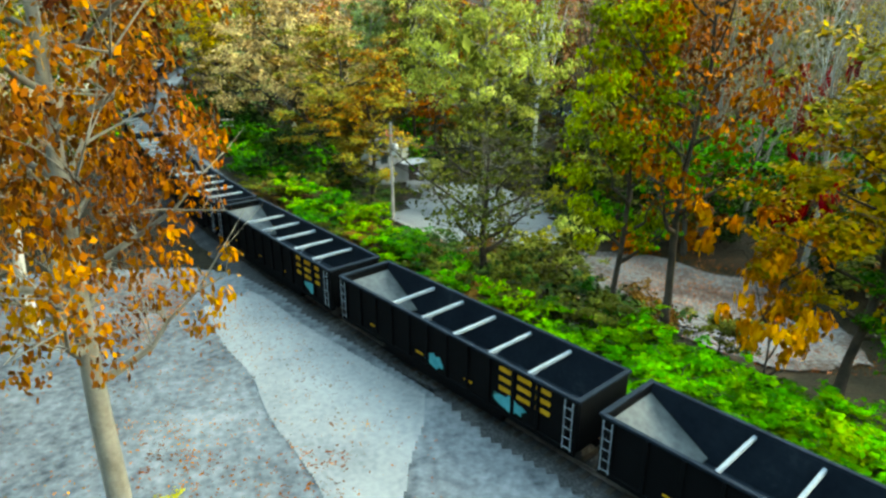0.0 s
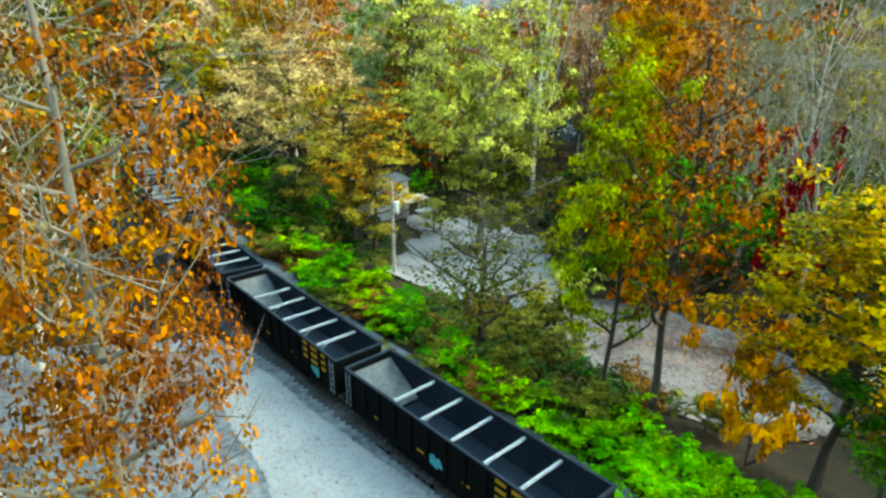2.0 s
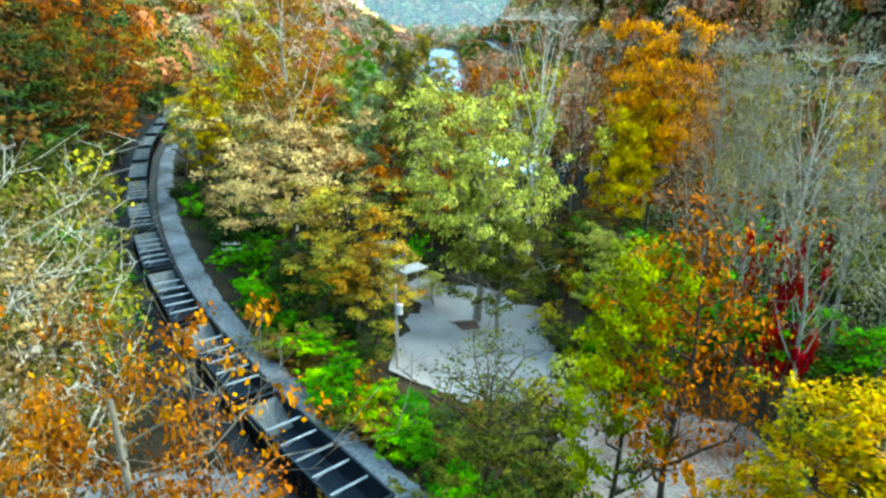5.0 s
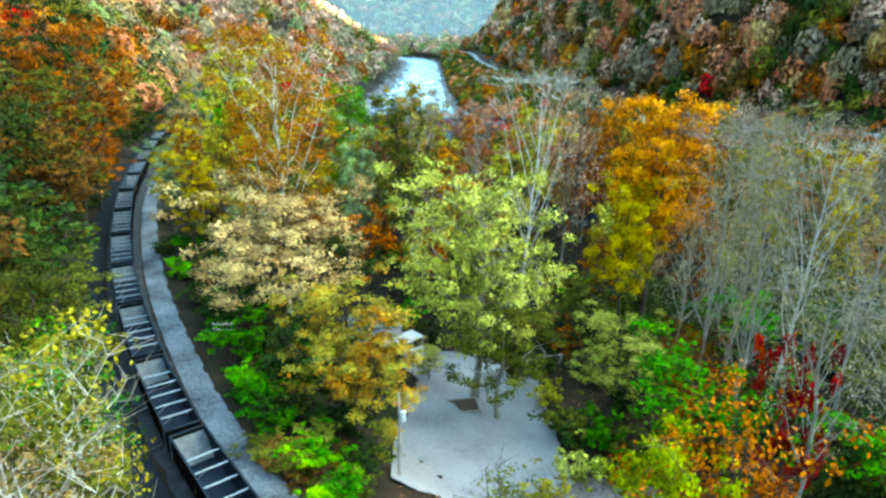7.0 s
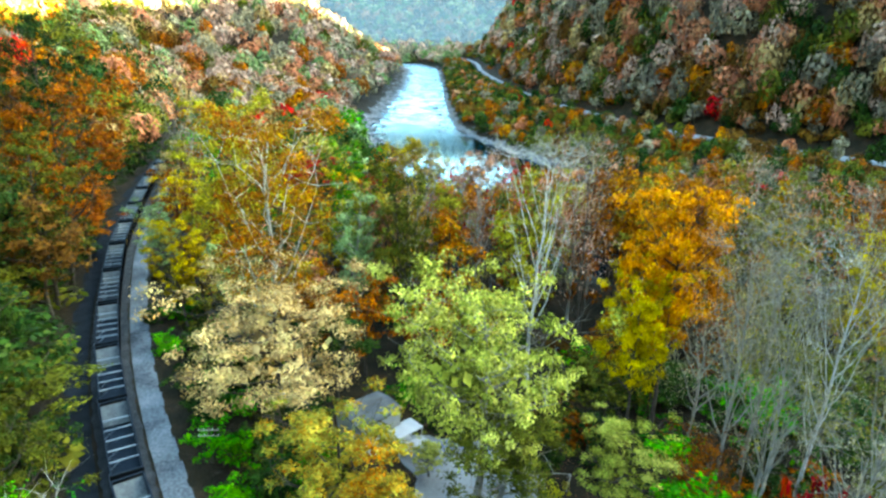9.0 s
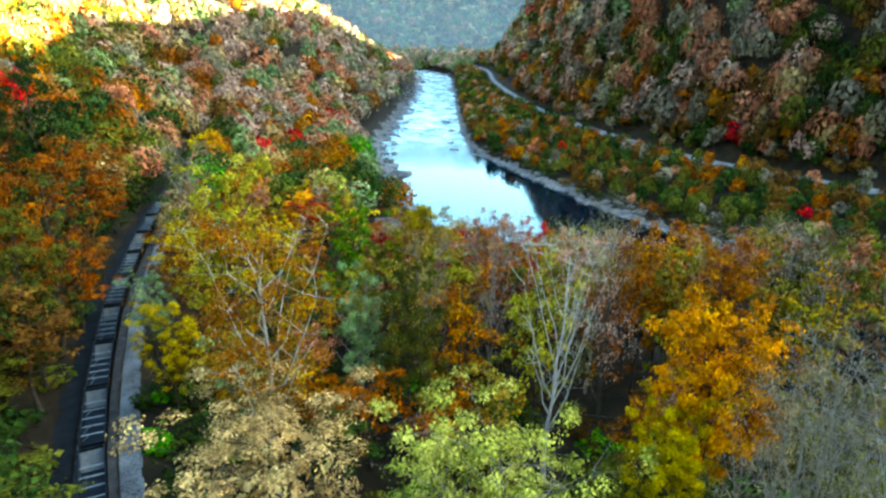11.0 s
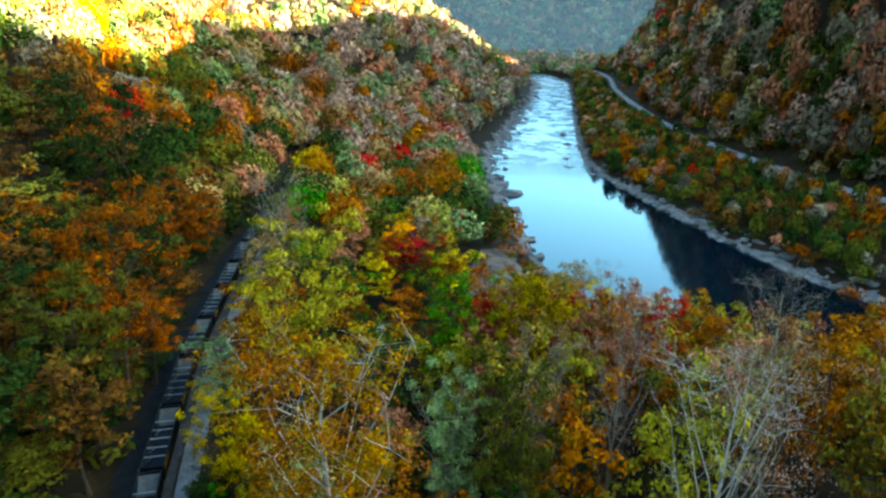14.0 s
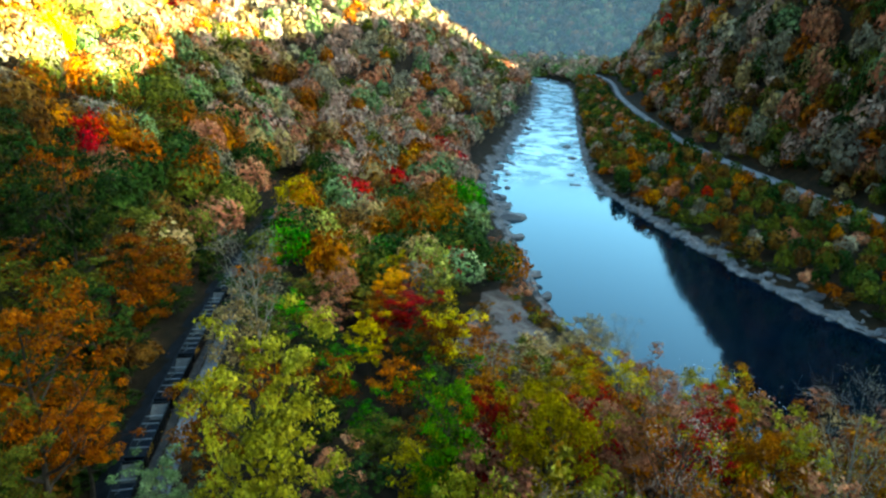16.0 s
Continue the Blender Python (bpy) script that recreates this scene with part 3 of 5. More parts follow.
# ---- trees ----
def tubes(segments, sides):
    """Verts and faces of tapered tubes: segments (a, b, ra, rb)."""
    verts, faces = [], []
    for a, b, ra, rb in segments:
        a, b = Vector(a), Vector(b)
        if (b - a).length < 1e-4:
            continue
        q = (b - a).to_track_quat("Z", "Y").to_matrix()
        n = sides if ra > 0.05 else 3
        s = len(verts)
        for c, r in ((a, ra), (b, rb)):
            for k in range(n):
                w = 2 * math.pi * k / n
                verts.append(tuple(c + q @ Vector((r * math.cos(w), r * math.sin(w), 0))))
        for k in range(n):
            faces.append((s + k, s + (k + 1) % n, s + n + (k + 1) % n, s + n + k))
    return verts, faces


def grow(rng, height, radius, low, trunk_r, limbs, forks, twigs, fork_at=0.95, rise=0.6, limb=0.6):
    """The wood of a tree: a bent tapered trunk, limbs that rise outwards, and branches on them. Returns segments and branch tips."""
    seg, tips = [], []
    pts = [Vector((0, 0, -0.6))]
    steps = 7
    top = height * fork_at
    for k in range(1, steps + 1):
        w = 0.012 * height
        pts.append(Vector((pts[-1].x + rng.normal(0, w), pts[-1].y + rng.normal(0, w), top * k / steps)))
    rad = [trunk_r * (1.15 - k / steps * 0.95) for k in range(steps + 1)]
    rad[0] = trunk_r * 1.5
    for k in range(steps):
        seg.append((pts[k], pts[k + 1], rad[k], rad[k + 1]))
    for i in range(limbs):
        u = low + (0.97 - low) * (i + 0.5 * rng.random()) / limbs
        k = min(int(u * steps), steps - 1)
        p = pts[k].lerp(pts[k + 1], u * steps - k)
        ang = i * 2.4 + rng.normal(0, 0.4)
        v = (u - low) / (1 - low)
        reach = radius * (0.55 + 0.5 * math.sin(math.pi * min(0.12 + 0.8 * v, 1))) * rng.uniform(0.75, 1.1)
        r0 = trunk_r * (1.1 - u) * limb + 0.02
        d = Vector((math.cos(ang), math.sin(ang), 0))
        q, last, n = p.copy(), p.copy(), 4
        for s in range(1, n + 1):
            f = s / n
            q = p + d * reach * f + Vector((rng.normal(0, 0.05), rng.normal(0, 0.05), 0)) * reach + Vector((0, 0, reach * rise * f * (0.6 + 0.6 * f)))
            q.z = min(q.z, height * 0.99)
            seg.append((last, q, r0 * (1.05 - 0.8 * (s - 1) / n), r0 * (1.05 - 0.8 * s / n)))
            if s >= 2:
                for _ in range(forks):
                    e = q + Vector((rng.normal(0, 1), rng.normal(0, 1), abs(rng.normal(0.3, 0.6)))) * reach * 0.24
                    e.z = min(e.z, height)
                    seg.append((q, e, r0 * 0.32, r0 * 0.1))
                    tips.append(e)
                    for _ in range(twigs):
                        g = e + Vector((rng.normal(0, 1), rng.normal(0, 1), abs(rng.normal(0.2, 0.7)))) * reach * 0.16
                        seg.append((q.lerp(e, rng.uniform(0.4, 1)), g, max(r0 * 0.12, 0.012), 0.008))
                        tips.append(g)
            last = q
        tips.append(q)
    tips.append(pts[-1])
    return seg, tips


def leaves_at(rng, c, nrm, size):
    """Diamond leaves at the points c, facing about nrm: an array (n, 4, 3)."""
    n = len(c)
    nrm = nrm / (np.linalg.norm(nrm, axis=1)[:, None] + 1e-9)
    a = np.cross(nrm, rng.standard_normal((n, 3)))
    a /= np.linalg.norm(a, axis=1)[:, None] + 1e-9
    b = np.cross(nrm, a)
    s = size * rng.uniform(0.55, 1.25, (n, 1))
    return np.stack([c - a * s, c + b * s * 0.62, c + a * s, c - b * s * 0.62], 1)


def leaf_quads(rng, centres, per, spread_xy, spread_z, size, heart=None):
    """Leaves round the clump centres. With a heart, each clump is a puffy shell, fuller on top, whose leaves face outwards."""
    base = np.repeat(np.asarray(centres, float), per, 0)
    n = len(base)
    off = rng.standard_normal((n, 3))
    if heart is None:
        return leaves_at(rng, base + off * (spread_xy, spread_xy, spread_z), rng.standard_normal((n, 3)), size)
    off /= np.linalg.norm(off, axis=1)[:, None] + 1e-9
    off[:, 2] = np.where(rng.random(n) < 0.72, np.abs(off[:, 2]), off[:, 2])
    puff = off.copy()
    shell = 1.6 * rng.uniform(0.1, 1.0, (n, 1)) ** 0.5 + 0.3 * rng.standard_normal((n, 1))
    c = base + off * shell * (spread_xy, spread_xy, spread_z * 1.35)
    out = c - np.asarray(heart, float)
    out /= np.linalg.norm(out, axis=1)[:, None] + 1e-9
    return leaves_at(rng, c, 0.45 * rng.standard_normal((n, 3)) + 0.3 * out + 0.6 * puff + (0, 0, 0.3), size)


def tree_shape(name, seed, height=20.0, radius=6.0, low=0.3, trunk_r=0.3, limbs=16, forks=2, twigs=0, clumps=120, per=40, leaf=0.32, clump=0.85, round_top=0.5, lobes=9, fork_at=0.95, sides=6, rise=0.6, limb=0.6, dense=0):
    """A tree's two meshes: its wood, and its crown of leaves in clumps with gaps between them."""
    rng = np.random.default_rng(seed)
    seg, tips = grow(rng, height, radius, low, trunk_r, limbs, forks, twigs, fork_at, rise, limb)
    wood = mesh_from(name + "_wood", *tubes(seg, sides), smooth=True)
    mid, half = height * (1 + low) / 2, height * (1 - low) / 2
    # lobes make the outline uneven
    lob = rng.standard_normal((lobes, 3))
    lob[:, 2] = lob[:, 2] * 0.8 + 0.25
    lob /= np.linalg.norm(lob, axis=1)[:, None]
    pick = []
    tips = [t for t in tips]
    while len(pick) < clumps:
        if rng.random() < 0.4:
            t = tips[rng.integers(len(tips))]
            p = np.array(t) + rng.standard_normal(3) * 0.5
        else:
            l = lob[rng.integers(lobes)]
            d = l * 0.62 + rng.standard_normal(3) * 0.33
            k = np.linalg.norm(d)
            if k > 1.05:
                d *= rng.uniform(0.8, 1.03) / k
            wide = 1 - round_top * max(d[2], 0) ** 2 * 0.6
            p = np.array((d[0] * radius * wide, d[1] * radius * wide, mid + d[2] * half))
        pick.append(p)
    q = leaf_quads(rng, pick, per, clump, clump * 0.45, leaf, (0, 0, mid - half * 0.3))
    if dense:
        dense *= 3
        d = rng.standard_normal((dense, 3))
        d *= (rng.uniform(0, 0.6, dense) / np.linalg.norm(d, axis=1))[:, None]
        q = np.concatenate([q, leaf_quads(rng, d * (radius, radius, half) + (0, 0, mid), 1, 0.1, 0.1, radius * 0.07)])
    crown = quads_mesh(name + "_crown", q, [])
    return wood, crown


SHAPES = {
    # close trees
    "broad1": tree_shape("broad1", 11, dense=60, clumps=110, per=92, leaf=0.185, clump=0.66, lobes=11),
    "broad2": tree_shape("broad2", 12, dense=60, clumps=110, per=92, leaf=0.185, clump=0.66, low=0.2, lobes=13),
    "broad3": tree_shape("broad3", 13, dense=60, clumps=105, per=92, leaf=0.19, clump=0.68, low=0.25, lobes=9),
    "tall1": tree_shape("tall1", 14, dense=60, radius=5.0, low=0.28, clumps=100, per=92, leaf=0.175, clump=0.6, limbs=20),
    "sparse1": tree_shape("sparse1", 15, low=0.3, clumps=130, per=30, leaf=0.2, forks=3, twigs=1, limbs=18, clump=1.0),
    "sparse2": tree_shape("sparse2", 16, low=0.25, clumps=120, per=32, leaf=0.2, forks=3, twigs=1, limbs=20, clump=0.9),
    "bare1": tree_shape("bare1", 17, low=0.3, clumps=90, per=24, leaf=0.12, forks=3, twigs=3, limbs=16, rise=1.2, clump=1.0, limb=0.35),
    "bare2": tree_shape("bare2", 18, low=0.25, clumps=85, per=24, leaf=0.12, forks=3, twigs=3, limbs=18, rise=1.5, clump=1.0, limb=0.35),
    "shrub1": tree_shape("shrub1", 19, height=4, radius=3.0, low=0.05, trunk_r=0.07, limbs=10, clumps=56, per=28, leaf=0.24, clump=0.36),
    "bush1": tree_shape("bush1", 41, height=4, radius=3.0, low=0.05, trunk_r=0.07, limbs=6, forks=1, clumps=36, per=12, leaf=0.33, clump=0.45, dense=14),
    "bush2": tree_shape("bush2", 42, height=4, radius=3.0, low=0.05, trunk_r=0.07, limbs=6, forks=1, clumps=34, per=12, leaf=0.34, clump=0.48, lobes=6, dense=14),
    "shrub2": tree_shape("shrub2", 20, height=4, radius=3.0, low=0.05, trunk_r=0.07, limbs=12, clumps=52, per=28, leaf=0.24, clump=0.38, lobes=6),
    "sycamore": tree_shape("sycamore", 21, height=30, radius=7.5, low=0.3, trunk_r=0.42, limbs=15, forks=3, twigs=1, clumps=330, per=46, leaf=0.165, rise=1.15, clump=0.75, limb=0.42, lobes=14),
    "lacy": tree_shape("lacy", 22, dense=70, height=18, radius=9.0, low=0.3, trunk_r=0.4, limbs=18, forks=3, twigs=1, clumps=190, per=92, leaf=0.165, clump=0.74, limb=0.4, lobes=15, rise=0.45),
    "near_oak": tree_shape("near_oak", 23, height=22, radius=6.5, low=0.33, trunk_r=0.5, limbs=24, forks=3, twigs=2, clumps=600, per=31, leaf=0.13, clump=0.48, lobes=16, round_top=-0.75, limb=0.3, rise=0.35),
    "near_broad": tree_shape("near_broad", 27, height=18, radius=4.5, low=0.22, trunk_r=0.22, limbs=18, clumps=130, per=75, leaf=0.165, clump=0.55, dense=60),
    "picket": tree_shape("picket", 24, height=9, radius=4.2, low=0.25, trunk_r=0.24, limbs=12, forks=4, twigs=3, clumps=150, per=13, leaf=0.15, clump=0.5, rise=0.7, limb=0.75),
    "dome": tree_shape("dome", 29, dense=90, low=0.45, clumps=150, per=90, leaf=0.17, clump=0.62, lobes=16, round_top=0.2, limbs=18),
    # trees further off
    "mid1": tree_shape("mid1", 31, dense=40, low=0.2, clumps=62, per=32, leaf=0.33, forks=1, limbs=7, clump=0.85, sides=4),
    "mid2": tree_shape("mid2", 32, dense=40, low=0.2, clumps=62, per=32, leaf=0.33, forks=1, limbs=7, clump=0.85, lobes=12, sides=4),
    "mid3": tree_shape("mid3", 33, dense=40, low=0.2, clumps=62, per=32, leaf=0.33, forks=1, limbs=7, clump=0.85, lobes=7, sides=4),
    "mid4": tree_shape("mid4", 34, dense=40, low=0.2, radius=4.6, clumps=62, per=32, leaf=0.33, forks=1, limbs=7, clump=0.85, lobes=8, sides=4),
    "mid_bare": tree_shape("mid_bare", 35, low=0.25, clumps=100, per=23, leaf=0.145, forks=3, twigs=1, limbs=13, rise=1.3, clump=1.0, sides=4),
}
NOMINAL = {"near_broad": (18, 4.5), "bush1": (4, 3), "bush2": (4, 3), "shrub1": (4, 3), "shrub2": (4, 3), "sycamore": (30, 7.5), "lacy": (18, 9), "near_oak": (22, 6.5), "picket": (9, 4.2), "tall1": (20, 5), "mid4": (20, 4.6)}
WORDS = {"orange": "orange-leaved", "oak": "brown and orange-leaved", "bright_orange": "bright orange-leaved", "rust": "rust-brown-leaved", "brown": "brown-leaved", "tan": "pale tan-leaved", "gold": "golden-leaved",
         "yellow_green": "yellow-green-leaved", "lime": "lime-green-leaved", "olive": "olive-green-leaved", "green": "green-leaved", "ivy": "vivid green", "dark_green": "dark green-leaved",
         "pale_green": "pale grey-green-leaved", "grey": "almost bare grey", "crimson": "crimson-leaved", "pink": "russet-leaved", "mixed": "orange, yellow and green", "fire": "yellow and orange-leaved", "khaki": "dull yellow-leaved", "dusty_pink": "faded pink-leaved", "dusty_grey": "bare grey", "sycamore": "yellow and rust-leaved"}
seeds = random.Random(5)


def river_top(y):
    """The height of the canopy on the flats, which steps down towards the river."""
    return float(np.interp(y, [112, 120, 135, 150, 165, 185, 205], [27, 27, 24, 20, 13, 7, 3]))



def plant(shape, x, y, top, radius, leaf, bark=None, turn=None, where="in the autumn woods", base=None, group="woodland trees"):
    """Stands a tree on the ground at (x, y); top is the height of its tip above the track."""
    z = gz(x, y) if base is None else base
    h0, r0 = NOMINAL.get(shape, (20, 6))
    low = shape[:4] in ("shru", "bush")
    t = new("shrub" if low else "tree")
    wood, crown = SHAPES[shape]
    t.matrix_world = pose(x, y, z - 0.1, 0, 0, seeds.uniform(0, 360) if turn is None else turn) @ Matrix.Diagonal((radius / r0, radius / r0, (top - z) / h0, 1))
    for name, me, mat in (("trunk", wood, bark or BARK_DARK), ("crown", crown, LEAF[leaf])):
        if not me.materials:
            me.materials.append(None)
        o = new(name, me)
        o.parent = t
        o.material_slots[0].link = "OBJECT"
        o.material_slots[0].material = mat
    kind = "shrub" if low else "tree"
    tagged(t, f"{WORDS[leaf]} {'bushy shrub' if low else 'deciduous tree'} {where}", kind, "roadside shrubs" if low else group)
    return t


# trees round the yard and the track
plant("near_oak", -9.2, 14.5, 24.0, 4.1, "oak", BARK_GREY, 30, "in the gravel yard", base=0)
plant("near_oak", -20.6, 23.5, 25, 6.0, "tan", BARK_PALE, 170, "beside the gravel yard")
plant("sparse2", -22, 31, 25, 5.5, "olive", BARK_PALE, 10, "with pale limbs beside the yard")
plant("sparse2", -26, 40, 22, 6, "khaki", BARK_GREY, None, "at the edge of the yard")
plant("picket", 2.6, 39.8, 8.6, 4.6, "olive", BARK_DARK, 15, "with dark spreading limbs")
plant("near_broad", 9.7, 33.6, 19, 3.4, "lime", BARK_DARK, 40, "beside the parking lot")
plant("sparse1", 12.4, 32.5, 21.5, 4.6, "rust", BARK_DARK, 200, "beside the parking lot")
plant("near_broad", 19.6, 27.5, 14.5, 5.0, "fire", BARK_DARK, 0, "by the track")
plant("shrub1", 16.6, 29.0, 5.5, 2.4, "bright_orange", None, None, "by the track")
plant("near_broad", 22.3, 26.0, 9.5, 3.6, "green", BARK_DARK, 70, "by the track")
plant("shrub1", 33.5, 57.5, 8.0, 2.8, "crimson", None, None, "among bare trees")
plant("broad2", -10.6, 66.2, 14.6, 6.6, "mixed", BARK_DARK, 10, "behind the utility pole")
plant("near_broad", -7.4, 62.8, 9.5, 4.6, "mixed", BARK_DARK, None, "behind the utility pole")
plant("lacy", -20.5, 87, 18.0, 12.0, "tan", BARK_DARK, 50, "near the track")
plant("near_broad", -1.2, 83.5, -2.0, 2.2, "yellow_green", BARK_DARK, None, "in front of the small house")
plant("lacy", 4.6, 79.5, 21.0, 10.5, "yellow_green", BARK_GREY, 120, "over the parking lot")
plant("broad2", 7.2, 74.5, 8.5, 6.5, "olive", BARK_GREY, 60, "over the parking lot")
plant("broad2", 21.5, 75.5, 6.5, 5.5, "yellow_green", None, None, "beside the parking lot")
plant("dome", 29.2, 88, 29.8, 6.6, "bright_orange", None, None, "among bare grey trees")
plant("dome", 24.4, 85.0, 20.5, 4.8, "gold", None, None, "beside an orange tree")
plant("sycamore", -22.0, 97.5, 36.0, 8.0, "sycamore", BARK_PALE, 130, "with white limbs")
plant("tall1", -12.4, 118.5, 22.0, 4.6, "pale_green", BARK_GREY, None, "in the valley woods")
plant("broad1", -5.2, 113.5, 25.5, 5.0, "olive", BARK_DARK, None, "in the valley woods")
plant("bare2", 15.5, 106.8, 31.0, 6.0, "yellow_green", BARK_PALE, None, "with bare grey limbs")
plant("broad2", -3.3, 139, 26.5, 6.0, "gold", BARK_DARK, None, "near the river")
plant("tall1", -16.4, 141.5, 26.0, 5.4, "ivy", None, None, "in the valley woods")
plant("broad1", -37.0, 133, 33.5, 8.0, "khaki", None, None, "beside the track")
plant("tall1", -51.0, 130.5, 16.5, 4.0, "pale_green", None, None, "beside the track")
plant("broad3", -40.2, 112.5, 17.5, 4.2, "gold", None, None, "beside the track")
plant("broad1", -34.5, 202, 9.5, 7.2, "crimson", None, None, "in the valley woods")
plant("broad2", -41, 219, 8.0, 5.6, "bright_orange", None, None, "in the valley woods")
plant("broad3", -32, 246, 3.5, 6.5, "crimson", None, None, "near the river")
plant("mid1", -24, 190, 9.5, 4.4, "orange", None, None, "near the river")
plant("mid4", -44, 232, 8.5, 3.0, "gold", None, None, "in the valley woods")
plant("mid2", 4, 152, 16.6, 4.8, "crimson", None, None, "by the river")
plant("mid1", -6, 160, 13.4, 5.2, "orange", None, None, "by the river")
plant("mid_bare", 13, 142, 21.8, 5.5, "dusty_pink", None, None, "by the river")
plant("mid2", 24, 136, 20.7, 5.5, "pink", None, None, "by the river")
plant("mid1", 47, 150, 17.1, 5.2, "bright_orange", None, None, "by the river")
plant("broad2", -4, 148, 23.0, 6.5, "gold", BARK_DARK, None, "by the river")
plant("broad1", -10, 153, 16.0, 4.6, "crimson", None, None, "by the river")
plant("broad3", 9, 150, 20.5, 5.5, "pink", None, None, "by the river")
plant("broad1", 18, 153, 17.5, 4.6, "crimson", None, None, "by the river")
plant("broad2", 26, 147, 19.0, 5.0, "orange", None, None, "by the river")
plant("bare1", 35, 145, 25.5, 5.5, "dusty_grey", BARK_GREY, None, "by the river")
plant("broad1", 47.8, 126, 22.5, 6.0, "orange", None, None, "near the river")
plant("mid_bare", -59, 177, 29, 6.5, "grey", BARK_GREY, None, "above the track")
plant("broad1", -84, 179, 27.5, 8.0, "rust", None, None, "on the hillside")
plant("broad2", -90, 172, 47.0, 8.5, "dark_green", None, None, "on the hillside")
plant("broad3", -68, 130, 37.0, 8.0, "rust", None, None, "on the hillside")
plant("broad1", -69, 140, 17.5, 6.0, "rust", None, None, "above the track")
plant("broad2", -64.5, 119, 29.5, 7.0, "olive", None, None, "on the hillside")
plant("broad1", -35.5, 57, 19.5, 5.0, "olive", None, None, "on the hillside")
plant("sparse2", -31.5, 51, 16, 5.0, "green", BARK_PALE, None, "on the hillside")
plant("mid2", 72, 186, 7.5, 8.5, "rust", None, None, "on the river bank")
plant("tall1", 65.4, 101.8, 21.5, 4.5, "gold", None, None, "among bare trees")
plant("bare2", 33, 55, 18, 5.0, "dusty_grey", BARK_GREY, None, "with bare grey limbs")
plant("bare1", 32.0, 75.4, 28.0, 5.0, "dusty_grey", BARK_GREY, None, "with bare grey limbs")
plant("bare2", 35.0, 71.5, 25, 4.5, "khaki", BARK_GREY, None, "with bare grey limbs")
plant("bare1", 43, 76, 27, 5.0, "dusty_grey", BARK_PALE, None, "with bare grey limbs")
plant("bare2", 47, 70, 24, 5.0, "tan", BARK_GREY, None, "with bare grey limbs")
plant("bare2", 39, 82, 28.0, 6.0, "dusty_grey", BARK_GREY, None, "with bare grey limbs")
plant("sparse1", 30, 74, 5.0, 4.5, "rust", None, None, "beside the parking lot")
plant("mid2", 12, 147, 19.5, 5.5, "rust", None, None, "by the river")
plant("mid1", 24, 166, 11.1, 4.2, "crimson", None, None, "by the river")
plant("mid3", 36, 160, 14.8, 5.0, "tan", None, None, "by the river")
plant("mid4", 20, 151, 16.4, 5.0, "gold", None, None, "by the river")
plant("mid1", 31, 149, 18.0, 5.0, "khaki", None, None, "by the river")
plant("mid_bare", 26, 118, 26.1, 6.0, "dusty_pink", None, None, "in the valley woods")
plant("mid3", 39, 124, 24.9, 6.0, "mixed", None, None, "in the valley woods")
plant("mid1", 52, 132, 23.0, 6.0, "pink", None, None, "in the valley woods")
plant("mid2", 45, 108, 14.0, 6.0, "rust", None, None, "in the valley woods")
plant("mid4", 60, 116, 22.7, 5.0, "fire", None, None, "in the valley woods")
for x, y, top, r, leaf in ((84, 182, 8.5, 7.0, "rust"), (64, 178, 5.0, 5.5, "fire"), (78, 172, 10.5, 6.5, "crimson"), (92, 170, 12.0, 7.0, "brown"), (104, 176, 9.0, 7.0, "rust"), (116, 170, 9.0, 7.0, "pink"), (98, 160, 13.0, 6.5, "orange"), (110, 152, 14.0, 6.5, "olive"),
                        (86, 158, 13.5, 6.0, "grey"), (72, 162, 12.0, 6.0, "khaki"), (60, 166, 7.5, 5.5, "orange"), (50, 172, 3.5, 5.0, "pink"), (56, 158, 9.0, 5.5, "rust"), (84, 146, 16.0, 6.0, "pink"), (68, 148, 13.5, 6.0, "grey"), (98, 142, 17.0, 6.5, "rust"), (76, 134, 17.0, 6.0, "olive")):
    top = max(top, river_top(y) * (0.8 + 0.2 * ((x * 7.3) % 1)))
    plant(("mid_bare" if leaf in ("grey", "khaki") else ("mid1", "mid2", "mid3")[int(x) % 3]), x, y, top, r, leaf, BARK_GREY if leaf in ("grey", "khaki") else None, None, "on the wooded river flats")

# ---- the train ----
CAR_PITCH, CAR_LEN, CAR_W, CAR_TOP, CAR_LOW = 16.2, 15.2, 3.1, 3.22, 1.0
RAIL_Z = 0.30
cum = np.concatenate([[0], np.cumsum(np.linalg.norm(np.diff(TRACK[:, :2], axis=0), axis=1))])


def on_track(s):
    return np.array([np.interp(s, cum, TRACK[:, 0]), np.interp(s, cum, TRACK[:, 1])])


